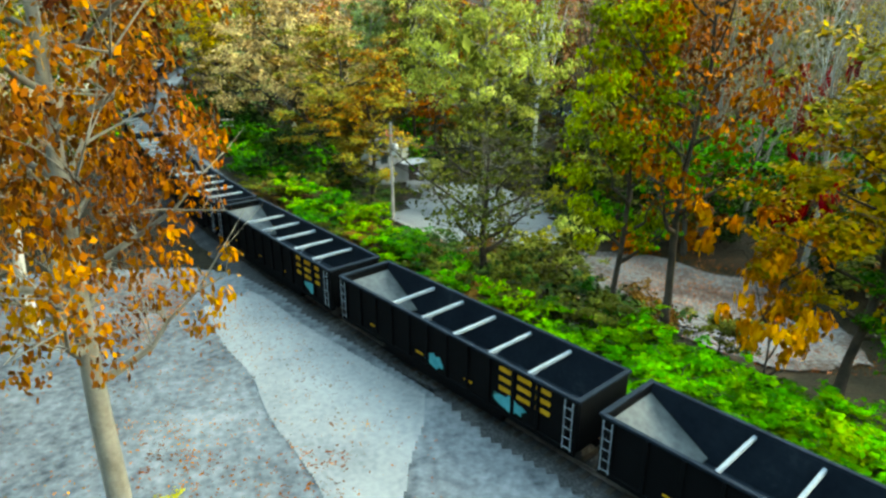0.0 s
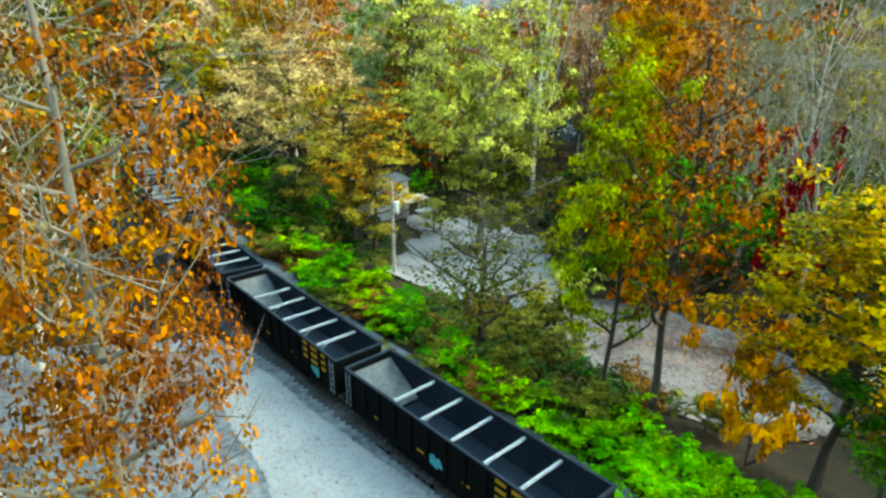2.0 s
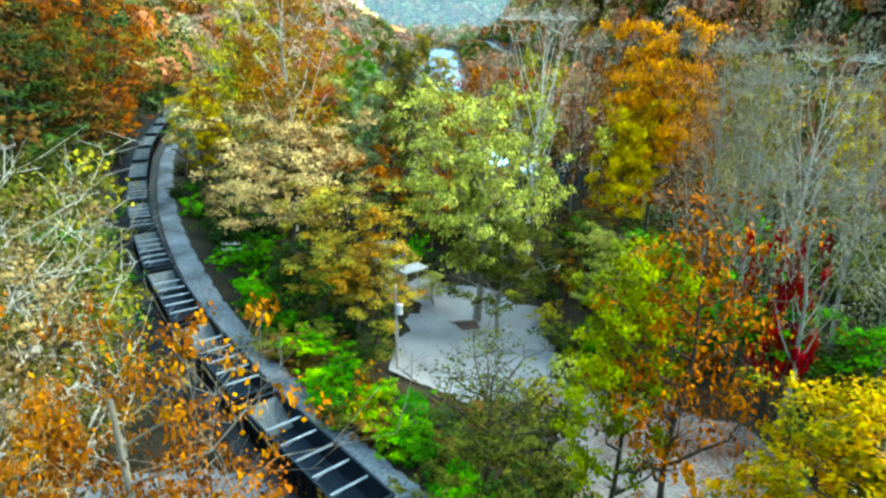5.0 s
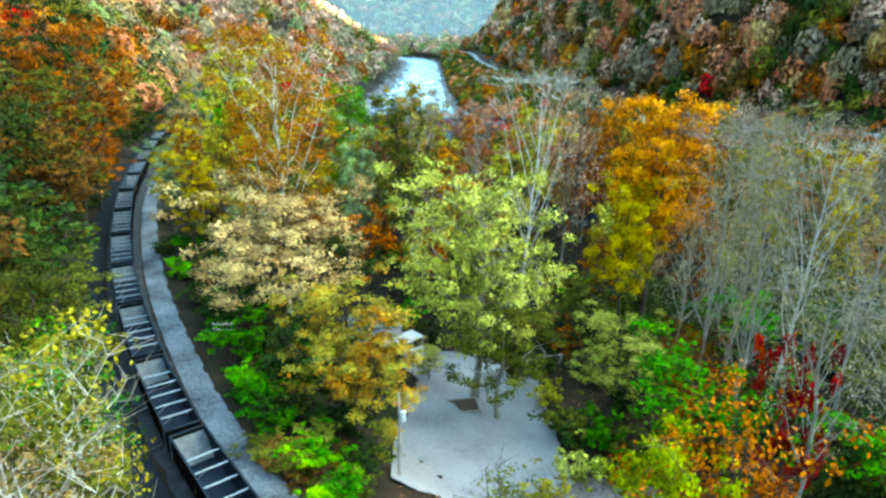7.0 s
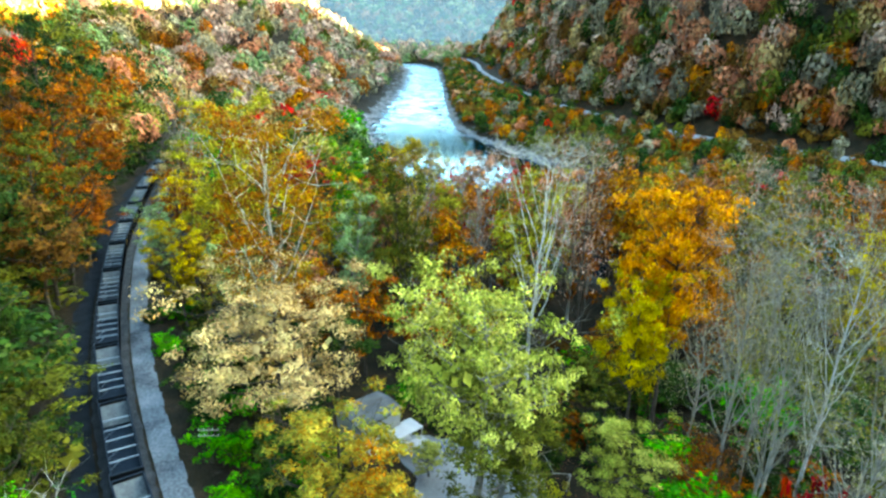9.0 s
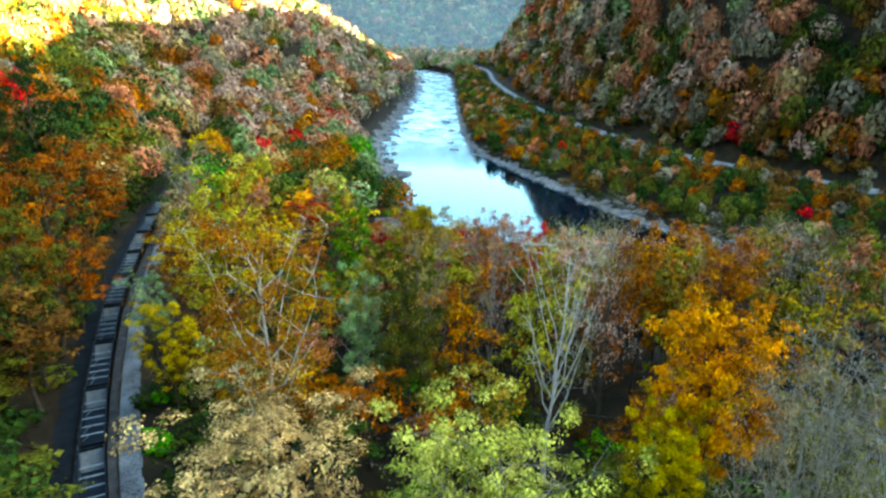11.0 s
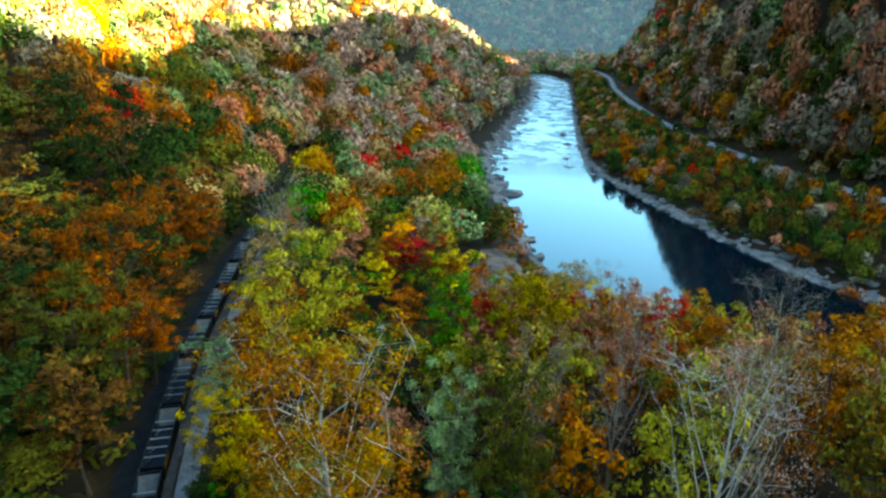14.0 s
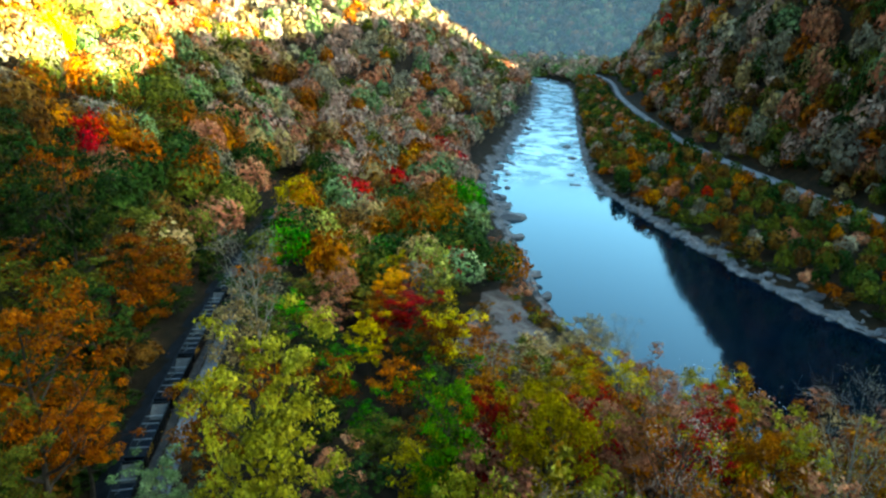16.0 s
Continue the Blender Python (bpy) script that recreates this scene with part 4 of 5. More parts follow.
def make_car():
    """An open-topped gondola, its length along y, with its origin on the rail tops."""
    car = new("rail_car")
    w, l, t = CAR_W / 2, CAR_LEN / 2, 0.07
    z0, z1 = CAR_LOW, CAR_TOP
    for sx in (-1, 1):
        bm = bmesh.new()
        box(bm, min(sx * w, sx * (w - t)), max(sx * w, sx * (w - t)), -l, l, z0, z1 - 0.1)
        part("side_panel", bm, STEEL_DARK, car)
        bm = bmesh.new()
        box(bm, min(sx * (w - t), sx * (w - t - 0.015)), max(sx * (w - t), sx * (w - t - 0.015)), -l + 0.06, l - 0.06, z0 + 0.05, z1 - 0.12)
        part("inner_sheet", bm, STEEL_IN, car)
        # the tub that hangs between the trucks
        bm = bmesh.new()
        box(bm, min(sx * (w - 0.02), sx * (w - 0.12)), max(sx * (w - 0.02), sx * (w - 0.12)), -l + 3.6, l - 3.6, 0.36, z0 - 0.222, 0.03)
        part("tub_side", bm, STEEL_DARK, car)
        bm = bmesh.new()
        box(bm, sx * w - 0.09, sx * w + 0.09, -l - 0.02, l + 0.02, z1 - 0.12, z1, 0.02)
        part("top_chord", bm, STEEL_IN, car)
        for k in range(12):
            y = -l + 0.5 + k * (CAR_LEN - 1.0) / 11
            bm = bmesh.new()
            box(bm, min(sx * w, sx * (w + 0.11)), max(sx * w, sx * (w + 0.11)), y - 0.07, y + 0.07, z0 + 0.02, z1 - 0.12, 0.015)
            part("rib", bm, STEEL_DARK, car)
        bm = bmesh.new()
        box(bm, sx * w - 0.06, sx * w + 0.06, -l, l, z0 - 0.22, z0, 0.015)
        part("side_sill", bm, STEEL_DARK, car)
    for sy in (-1, 1):
        bm = bmesh.new()
        box(bm, -w + t, w - t, sy * l - 0.05, sy * l + 0.05, z0, z1 - 0.02)
        part("end_panel", bm, STEEL_DARK, car)
        bm = bmesh.new()
        box(bm, -w - 0.08, w + 0.08, sy * l - 0.1, sy * l + 0.1, z1 - 0.1, z1 + 0.02, 0.02)
        part("end_rail", bm, STEEL_IN, car)
        # the slope sheet that leads the coal down
        bm = bmesh.new()
        a, b = sy * (l - 0.06), sy * (l - (2.5 if sy > 0 else 1.5))
        v = [bm.verts.new(p) for p in ((-w + t, a, z1 - 0.45), (w - t, a, z1 - 0.45), (w - t, b, z0 + 0.25), (-w + t, b, z0 + 0.25),
                                      (-w + t, a, z1 - 0.53), (w - t, a, z1 - 0.53), (w - t, b, z0 + 0.17), (-w + t, b, z0 + 0.17))]
        for f in ((0, 1, 2, 3), (7, 6, 5, 4), (0, 4, 5, 1), (1, 5, 6, 2), (2, 6, 7, 3), (3, 7, 4, 0)):
            bm.faces.new([v[i] for i in f])
        bmesh.ops.recalc_face_normals(bm, faces=bm.faces)
        part("slope_sheet", bm, STEEL_PALE if sy > 0 else STEEL_IN, car, "scoured pale grey slope sheet" if sy > 0 else "")
    bm = bmesh.new()
    box(bm, -w + t, w - t, -l + 0.06, l - 0.06, z0 - 0.1, z0 + 0.05)
    part("floor_plate", bm, STEEL_IN, car)
    for k in range(5):
        y = l - 3.9 - k * 2.15
        bm = bmesh.new()
        box(bm, -w + t, w - t, y - 0.065, y + 0.065, z1 - 0.40, z1 - 0.24, 0.02)
        part("cross_brace", bm, STEEL_BAR, car, "grey painted cross brace")
        if k in (1, 3, 4):
            bm = bmesh.new()
            tube(bm, (-w + t, y + 0.9, z0 + 0.4), (-w + 1.2, y, z1 - 0.35), 0.05, 0.05, 6)
            part("knee_brace", bm, STEEL_BAR, car, "grey painted knee brace")
    bm = bmesh.new()
    box(bm, -w + 0.13, w - 0.13, -l + 3.65, l - 3.65, 0.36, 0.44)
    part("tub_floor", bm, STEEL_DARK, car)
    bm = bmesh.new()
    box(bm, -0.3, 0.3, -l - 0.1, l + 0.1, z0 - 0.35, z0 - 0.1, 0.02)
    part("centre_sill", bm, STEEL_DARK, car)
    for sy in (-1, 1):
        bm = bmesh.new()
        box(bm, -0.12, 0.12, min(sy * l, sy * (l + 0.52)), max(sy * l, sy * (l + 0.52)), 0.75, 1.0, 0.03)
        part("coupler", bm, RUST, car, "rusty coupler")
        bm = bmesh.new()
        y = sy * (l - 1.9)
        for sx in (-1, 1):
            box(bm, sx * 0.98 - 0.09, sx * 0.98 + 0.09, y - 1.15, y + 1.15, 0.38, 0.66, 0.04)
        box(bm, -1.0, 1.0, y - 0.2, y + 0.2, 0.42, 0.72, 0.03)
        truck = part("truck", bm, STEEL_DARK, car)
        for wy in (-0.88, 0.88):
            for sx in (-1, 1):
                bm = bmesh.new()
                tube(bm, (sx * 0.68, y + wy, 0.46), (sx * 0.82, y + wy, 0.46), 0.46, 0.46, 18)
                tube(bm, (sx * 0.64, y + wy, 0.46), (sx * 0.68, y + wy, 0.46), 0.49, 0.49, 18)
                part("wheel", bm, RAIL, truck, "worn steel wheel")
        # a ladder at the corner
        bm = bmesh.new()
        for k in range(5):
            tube(bm, (-w - 0.13, sy * (l - 0.1) - sy * 0.05, z0 + 0.1 + k * 0.42), (-w - 0.13, sy * (l - 0.55), z0 + 0.1 + k * 0.42), 0.018, 0.018, 5)
        for yy in (sy * (l - 0.15), sy * (l - 0.5)):
            tube(bm, (-w - 0.13, yy, z0), (-w - 0.13, yy, z1 - 0.15), 0.02, 0.02, 5)
        part("ladder", bm, STEEL_BAR, car)
    # worn yellow reporting marks: plain bars, on both sides
    for sx in (-1, 1):
        for k in range(3):
            y = -l + 1.25 + k * 0.95
            bm = bmesh.new()
            x0, x1 = sx * (w + 0.001), sx * (w + 0.014)
            lo, hi = min(x0, x1), max(x0, x1)
            for zz in (2.74, 2.30, 1.86):
                box(bm, lo, hi, y, y + 0.70, zz, zz + 0.2)
            part("marking", bm, YELLOW, car, "worn yellow stencilled bars")
        for k, y in enumerate((-2.2, 1.0, 4.6)):
            bm = bmesh.new()
            box(bm, min(x0, x1), max(x0, x1), y, y + 0.5, 1.35, 1.45)
            part("stencil_line", bm, YELLOW, car)
    return tagged(car, "black open-topped coal gondola with grey cross braces", "rail car", "gondolas of the coal train")


def spray(car, y0, width, mat, label, seed):
    """A wavy blotch of spray paint on each side of a car."""
    rng = random.Random(seed)
    n = 26
    shape = [(width * 0.5 * rng.uniform(0.55, 1.0), rng.uniform(0.2, 0.42)) for _ in range(n)]
    for sx in (-1, 1):
        bm = bmesh.new()
        bm.faces.new([bm.verts.new((sx * (CAR_W / 2 + 0.008), y0 + a * math.cos(2 * math.pi * i / n), 1.42 + b * math.sin(2 * math.pi * i / n))) for i, (a, b) in enumerate(shape)])
        part("spray_paint", bm, mat, car, label)


first = make_car()
CARS, S0 = 20, 87.5


def car_pose(s):
    a, b = on_track(s - 5.7), on_track(s + 5.7)
    m, d = (a + b) / 2, b - a
    return pose(m[0], m[1], RAIL_Z, 0, 0, math.degrees(math.atan2(-d[0], d[1])))


cars = [first]
for k in range(1, CARS):
    cars.append(copy_thing(first, car_pose(S0 + k * CAR_PITCH)))
first.matrix_world = car_pose(S0)
for k, (y, wd, mat, word, sd) in {1: (-5.5, 2.0, TEAL, "teal sprayed tag", 3), 2: (-4.2, 2.2, TEAL, "teal sprayed tag", 4), 3: (-5.2, 1.5, TEAL, "teal sprayed tag", 5), 4: (-3.5, 2.2, LILAC, "lilac sprayed tag", 6)}.items():
    spray(cars[k], y, wd, mat, word, sd)
    tagged(cars[k], "black open-topped coal gondola with a sprayed tag on its side")
spray(cars[2], 0.2, 1.6, TEAL, "teal sprayed tag", 8)

# rails and sleepers
for sx in (-1, 1):
    pts = TRACK[30:440]
    d = np.gradient(pts[:, :2], axis=0)
    d /= np.linalg.norm(d, axis=1)[:, None]
    nrm = np.stack([-d[:, 1], d[:, 0]], 1)
    c = pts[:, :2] + nrm * sx * 0.7535
    prof = [(a, b - 0.14) for a, b in ((-0.07, 0.30), (-0.07, 0.32), (-0.012, 0.34), (-0.012, 0.40), (-0.036, 0.415), (-0.036, 0.44), (0.036, 0.44), (0.036, 0.415), (0.012, 0.40), (0.012, 0.34), (0.07, 0.32), (0.07, 0.30))]
    v = [(*(c[k] + nrm[k] * a), b) for k in range(len(c)) for a, b in prof]
    n = len(prof)
    f = [(k * n + j, k * n + (j + 1) % n, (k + 1) * n + (j + 1) % n, (k + 1) * n + j) for k in range(len(c) - 1) for j in range(n)]
    tagged(new("rail", mesh_from("rail", v, f, [RAIL])), "worn steel rail on timber sleepers", "rail", kind="structure")

# ---- woods ----
taken = [(o.location.x, o.location.y, 0.62 * o.scale.x * 6) for o in scene.objects if o.name.startswith("tree")]
wood_rng = np.random.default_rng(77)
MIDS = ("mid1", "mid2", "mid3", "mid4")


def choose(weights):
    names = list(weights)
    w = np.array([weights[n] for n in names], float)
    return names[wood_rng.choice(len(names), p=w / w.sum())]


def clear(x, y, gap):
    return all((x - a) ** 2 + (y - b) ** 2 > (r + gap) ** 2 for a, b, r in taken)


def spots(x0, x1, y0, y1, step, jitter=0.4):
    for yy in np.arange(y0, y1, step):
        for xx in np.arange(x0, x1, step):
            yield xx + step * jitter * wood_rng.uniform(-1, 1), yy + step * jitter * wood_rng.uniform(-1, 1)


def in_lot(x, y):
    return (-6 < x < 15 and 40 < y < 93) or (8 < x < 31 and 34 < y < 62)


# dark leaf shares stand in for the deep shade of the hillside
HILL_MIX = {"orange": 0.8, "rust": 4, "olive": 6, "brown": 6, "dark_green": 7, "mixed": 1}
# light golden leaves that put part of the sunshine into their colour
SUN_TINT_MIX = {"gold": 5, "tan": 4, "yellow_green": 3, "bright_orange": 0.6, "fire": 1, "khaki": 3}
RIVER_MIX = {"tan": 1.5, "pink": 2, "orange": 2.5, "gold": 2, "rust": 3, "khaki": 2, "olive": 2, "mixed": 2, "dusty_pink": 1, "dusty_grey": 1}
FLOOR_MIX = {"tan": 1, "rust": 5, "mixed": 2, "olive": 4, "pale_green": 1, "gold": 1.5, "pink": 2, "dark_green": 4, "orange": 2, "green": 1, "brown": 3}
UNDER_MIX = {"olive": 4, "dark_green": 5, "dusty_grey": 1.5, "tan": 1.5, "khaki": 2, "rust": 2, "green": 1.5}
GREY_MIX = {"dusty_grey": 3.5, "dusty_pink": 1, "tan": 2, "rust": 2.5, "pink": 1, "olive": 2.5, "mixed": 1, "khaki": 2, "dark_green": 1}
FAR_LEFT = {"rust": 5, "pink": 2.2, "brown": 4, "tan": 1, "grey": 1.5, "olive": 5, "pale_green": 1.5, "crimson": 0.6, "orange": 2, "yellow_green": 1, "dark_green": 4, "gold": 1, "green": 0.7}
# pale greys and pinks put distance haze into the leaf colour
FAR_HAZED = {"dusty_grey": 5, "dusty_pink": 6, "pink": 3, "tan": 2, "pale_green": 3, "olive": 1, "rust": 1}
# grey and pink shares raised here to imitate haze over the slope
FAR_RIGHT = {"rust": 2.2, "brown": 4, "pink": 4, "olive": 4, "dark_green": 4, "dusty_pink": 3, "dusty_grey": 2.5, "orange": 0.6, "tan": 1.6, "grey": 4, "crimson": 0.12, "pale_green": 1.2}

# single trees on the hillside above the track
for x, y in spots(-150, -20, 44, 205, 12.0):
    dt = side_of(TRACK, x, y)[0][0]
    foot = np.interp(y, [40, 55, 75], [24, 16, 8])
    if foot < dt < 50 and clear(x, y, 1.5):
        z = gz(x, y)
        h = wood_rng.uniform(16, 23)
        # up to y 125 a darker leaf mix imitates the deep shade
        plant(MIDS[wood_rng.integers(4)], x, y, z + h, wood_rng.uniform(6.5, 9.0), choose(HILL_MIX if y > 125 else {"dark_green": 8, "olive": 3, "brown": 3, "rust": 1}), where="on the hillside above the track", group="hillside trees")

# lower growth right above the cutting, dark leaves standing in for the corridor's shade
for x, y in spots(-125, -30, 58, 262, 7.0):
    dt = side_of(TRACK, x, y)[0][0]
    if 7.2 < dt < 15:
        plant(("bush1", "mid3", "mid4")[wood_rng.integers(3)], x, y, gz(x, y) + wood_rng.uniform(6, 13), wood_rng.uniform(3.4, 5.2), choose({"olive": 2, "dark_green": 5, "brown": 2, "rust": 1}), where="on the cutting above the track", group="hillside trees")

# single trees on the valley floor
for x, y in spots(-80, 24, 62, 225, 9.6):
    dt, (dr, ir) = side_of(TRACK, x, y)[0][0], side_of(RIVER, x, y)
    edge = dr[0] - RIVER[ir[0], 2]
    if dt < -9.5 and edge > 6 and not in_lot(x, y) and clear(x, y, 1.6) and (y > 100 or x > 34):
        z = gz(x, y)
        h = river_top(y) * wood_rng.uniform(0.75, 0.98) - z if x > -16 and y > 118 else wood_rng.uniform(12, 21) if y > 100 else wood_rng.uniform(7, 12)
        if -26 < x < 8 and y > 203:
            continue
        leaf = choose(RIVER_MIX if x > -16 and y > 112 else FLOOR_MIX)
        bare = leaf[:5] == "dusty"
        plant("mid_bare" if bare else MIDS[wood_rng.integers(4)], x, y, z + h, wood_rng.uniform(4.2, 6.2), leaf, BARK_GREY if bare else None, where="on the valley floor", group="valley trees")

# grey, almost bare trees towards the river
for x, y in spots(26, 140, 36, 190, 9.0):
    dt, (dr, ir) = side_of(TRACK, x, y)[0][0], side_of(RIVER, x, y)
    edge = dr[0] - RIVER[ir[0], 2]
    if dt < -16 and edge > 5 and not in_lot(x, y) and clear(x, y, 1.2):
        z = gz(x, y)
        leaf = choose(UNDER_MIX if y < 100 else RIVER_MIX if x < 60 else GREY_MIX)
        bare = leaf in ("dusty_grey", "dusty_pink", "tan")
        plant("mid_bare" if bare else MIDS[wood_rng.integers(4)], x, y, river_top(y) * wood_rng.uniform(0.78, 1.0) if y > 118 else z + (wood_rng.uniform(17, 26) if y > 55 and bare else wood_rng.uniform(11, 18) if y > 55 else wood_rng.uniform(6, 11)), wood_rng.uniform(4.2, 6.4), leaf, BARK_GREY if bare else None, where="on the flats by the river", group="valley trees")


def crown_templates(count, quads, seed, size):
    """Unit crowns, radius 1 and height 1: a lumpy dome shingled with leaf sprays, and some that stand off it."""
    out = []
    for k in range(count):
        rng = np.random.default_rng(seed + k)
        lob = rng.standard_normal((22, 3))
        lob[:, 2] = lob[:, 2] * 0.7 + 0.35
        lob /= np.linalg.norm(lob, axis=1)[:, None]
        i = np.arange(quads) + 0.5
        z = 1 - 1.45 * i / quads
        w = math.pi * (1 + 5 ** 0.5) * i
        d = np.stack([np.cos(w) * np.sqrt(1 - z * z), np.sin(w) * np.sqrt(1 - z * z), z], 1)
        d += rng.normal(0, 0.5 * size, d.shape)
        d /= np.linalg.norm(d, axis=1)[:, None]
        near = (d @ lob.T).max(1)
        r = 0.62 + 0.33 * np.clip((near - 0.82) / 0.17, 0, 1) ** 0.8 + rng.normal(0, 0.07, quads)
        loose = rng.random(quads) < 0.3
        r[loose] += rng.uniform(0.02, 0.2, loose.sum())
        c = d * r[:, None]
        nrm = d + 0.8 * (d - 0.82 * lob[(d @ lob.T).argmax(1)]) + 0.5 * rng.standard_normal(d.shape) + (0, 0, 0.15)
        c[:, 2] = 0.56 + 0.45 * c[:, 2]
        q = leaves_at(rng, c, nrm, np.where(loose, 0.65, 1.1)[:, None] * size)
        mid = q.mean(1, keepdims=True)
        q[:, :, 2] = mid[:, :, 2] + (q[:, :, 2] - mid[:, :, 2]) * 0.5
        out.append(q)
    return out


def make_woods(name, places, mix, templates, label, heights=(12, 20), radii=(4.0, 6.5)):
    """Far woods in one mesh: one crown at each place."""
    mats = [WOODS_LEAF[n] for n in mix]
    w = np.array([mix[n] for n in mix], float)
    w /= w.sum()
    quads, index = [], []
    x, y = places[:, 0], places[:, 1]
    z = ground_z(x, y)
    for k in range(len(places)):
        t = templates[wood_rng.integers(len(templates))]
        a = wood_rng.uniform(0, 6.283)
        r, h = wood_rng.uniform(*radii), wood_rng.uniform(*heights)
        ca, sa = math.cos(a) * r, math.sin(a) * r
        q = np.empty_like(t)
        q[:, :, 0] = t[:, :, 0] * ca - t[:, :, 1] * sa + x[k]
        q[:, :, 1] = t[:, :, 0] * sa + t[:, :, 1] * ca + y[k]
        q[:, :, 2] = t[:, :, 2] * h + z[k]
        quads.append(q)
        index.append(np.full(len(t), wood_rng.choice(len(w), p=w), np.int32))
    me = quads_mesh(name, np.concatenate(quads), mats, np.concatenate(index))
    tagged(new(name, me), label, "woods", kind="stuff")


def jitter_places(x0, x1, y0, y1, step):
    X, Y = np.meshgrid(np.arange(x0, x1, step), np.arange(y0, y1, step))
    X, Y = X.ravel(), Y.ravel()
    return X + step * wood_rng.uniform(-0.45, 0.45, X.shape), Y + step * wood_rng.uniform(-0.45, 0.45, Y.shape)


def where_woods(x, y):
    dt, _ = side_of(TRACK, x, y)
    dr, ir = side_of(RIVER, x, y)
    do, _ = side_of(ROAD, x, y)
    return dt, np.abs(dr) - RIVER[ir, 2], dr, do


SPIRE, FINEST = crown_templates(8, 130, 380, 0.21), crown_templates(8, 620, 320, 0.092)
FINE, MEDIUM, COARSE, TINY = crown_templates(8, 340, 300, 0.13), crown_templates(8, 220, 350, 0.16), crown_templates(8, 90, 400, 0.25), crown_templates(6, 26, 500, 0.45)

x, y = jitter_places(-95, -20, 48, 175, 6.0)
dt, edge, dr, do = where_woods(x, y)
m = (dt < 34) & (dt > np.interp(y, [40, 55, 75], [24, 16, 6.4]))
# leaf mix kept dark, with the shade under the trees in it
make_woods("hillside_undergrowth", np.stack([x[m], y[m]], 1), {"dark_green": 6, "olive": 2, "brown": 1.5}, COARSE, "dark green undergrowth under the hillside woods, darkened for their shade", (2.5, 5.0), (2.6, 4.2))
x, y = jitter_places(-330, 30, 200, 480, 10.0)
dt, edge, dr, do = where_woods(x, y)
m = (((dt < -6.5) | (y > 330)) & (edge > np.interp(y, [240, 262, 480], [7, 17, 14])) & (dr > 0) & (y > 220) & ~((x > -28) & (y < 248))) | ((dt > 7) & (dt < 210) & (y > 200) & (x > -0.75 * y - 30))
# upper slope in sun gets the lightened leaf mix
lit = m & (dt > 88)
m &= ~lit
make_woods("sunlit_slope_woods", np.stack([x[lit], y[lit]], 1), SUN_TINT_MIX, FINE, "golden woods coloured lighter where the sun reaches the hillside", (13, 22), (5.5, 9.0))
n, m = m & (y > 315), m & (y <= 315)
# pale shares in this mix stand in for haze
make_woods("middle_woods", np.stack([x[n], y[n]], 1), {"rust": 2, "pink": 4, "dusty_pink": 6, "dusty_grey": 4, "tan": 2.5, "olive": 2, "pale_green": 2, "crimson": 0.3, "orange": 0.8, "brown": 1}, MEDIUM, "autumn woods along the river and the hillside, coloured pale for haze", (13, 22), (5.5, 8.5))
make_woods("left_bank_woods", np.stack([x[m], y[m]], 1), FAR_LEFT, FINEST, "autumn woods along the river bank and hillside", (13, 22), (5.5, 9.0))
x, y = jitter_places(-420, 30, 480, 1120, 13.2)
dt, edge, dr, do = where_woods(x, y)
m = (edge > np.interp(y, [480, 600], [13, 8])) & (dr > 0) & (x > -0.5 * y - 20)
make_woods("far_left_woods", np.stack([x[m], y[m]], 1), FAR_HAZED, COARSE, "distant autumn woods on the hillside, coloured pale for haze", (13, 21), (5.0, 8.0))
x, y = jitter_places(-380, -60, 60, 480, 10.5)
dt, edge, dr, do = where_woods(x, y)
m = (dt > 50) & (dt < 190) & (y < 200) & (x > -0.8 * y - 60)
make_woods("upper_hill_woods", np.stack([x[m], y[m]], 1), HILL_MIX, FINEST, "autumn woods high on the hillside", (15, 23), (6.5, 9.5))
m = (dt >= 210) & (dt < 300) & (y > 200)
make_woods("hilltop_woods", np.stack([x[m], y[m]], 1), SUN_TINT_MIX, COARSE, "golden woods coloured paler for the sun on the hilltop", (15, 23), (6.5, 9.5))
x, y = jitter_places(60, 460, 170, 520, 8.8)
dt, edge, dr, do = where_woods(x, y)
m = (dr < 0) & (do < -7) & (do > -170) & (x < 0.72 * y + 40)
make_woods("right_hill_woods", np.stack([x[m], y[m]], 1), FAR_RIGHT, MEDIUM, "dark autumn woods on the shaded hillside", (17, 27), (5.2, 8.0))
x, y = jitter_places(60, 460, 170, 620, 5.4)
dt, edge, dr, do = where_woods(x, y)
m = (dr < 0) & (do < -5) & (do > -34) & (x < 0.72 * y + 40)
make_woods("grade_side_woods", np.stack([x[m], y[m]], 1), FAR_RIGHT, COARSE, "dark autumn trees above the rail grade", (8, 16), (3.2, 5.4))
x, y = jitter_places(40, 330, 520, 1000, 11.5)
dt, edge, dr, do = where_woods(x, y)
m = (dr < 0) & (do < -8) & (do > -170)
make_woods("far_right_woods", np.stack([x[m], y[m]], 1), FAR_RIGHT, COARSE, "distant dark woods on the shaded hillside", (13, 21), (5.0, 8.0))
x, y = jitter_places(0, 400, 150, 1050, 6.2)
dt, edge, dr, do = where_woods(x, y)
m = (dr < 0) & (x < 0.75 * y + 30) & (((do > 9) & (edge > 5)) | ((do < -5.8) & (do > -15)))
n, m = m & (y > 430), m & (y <= 430)
BANK_MIX = {"rust": 3, "brown": 7, "olive": 6, "pink": 1.0, "orange": 0.6, "yellow_green": 0.3, "dark_green": 9, "grey": 2.5, "crimson": 0.15}
make_woods("right_bank_woods", np.stack([x[m], y[m]], 1), BANK_MIX, SPIRE, "autumn trees between the river and the rail grade", (5.5, 12.0), (2.4, 4.0))
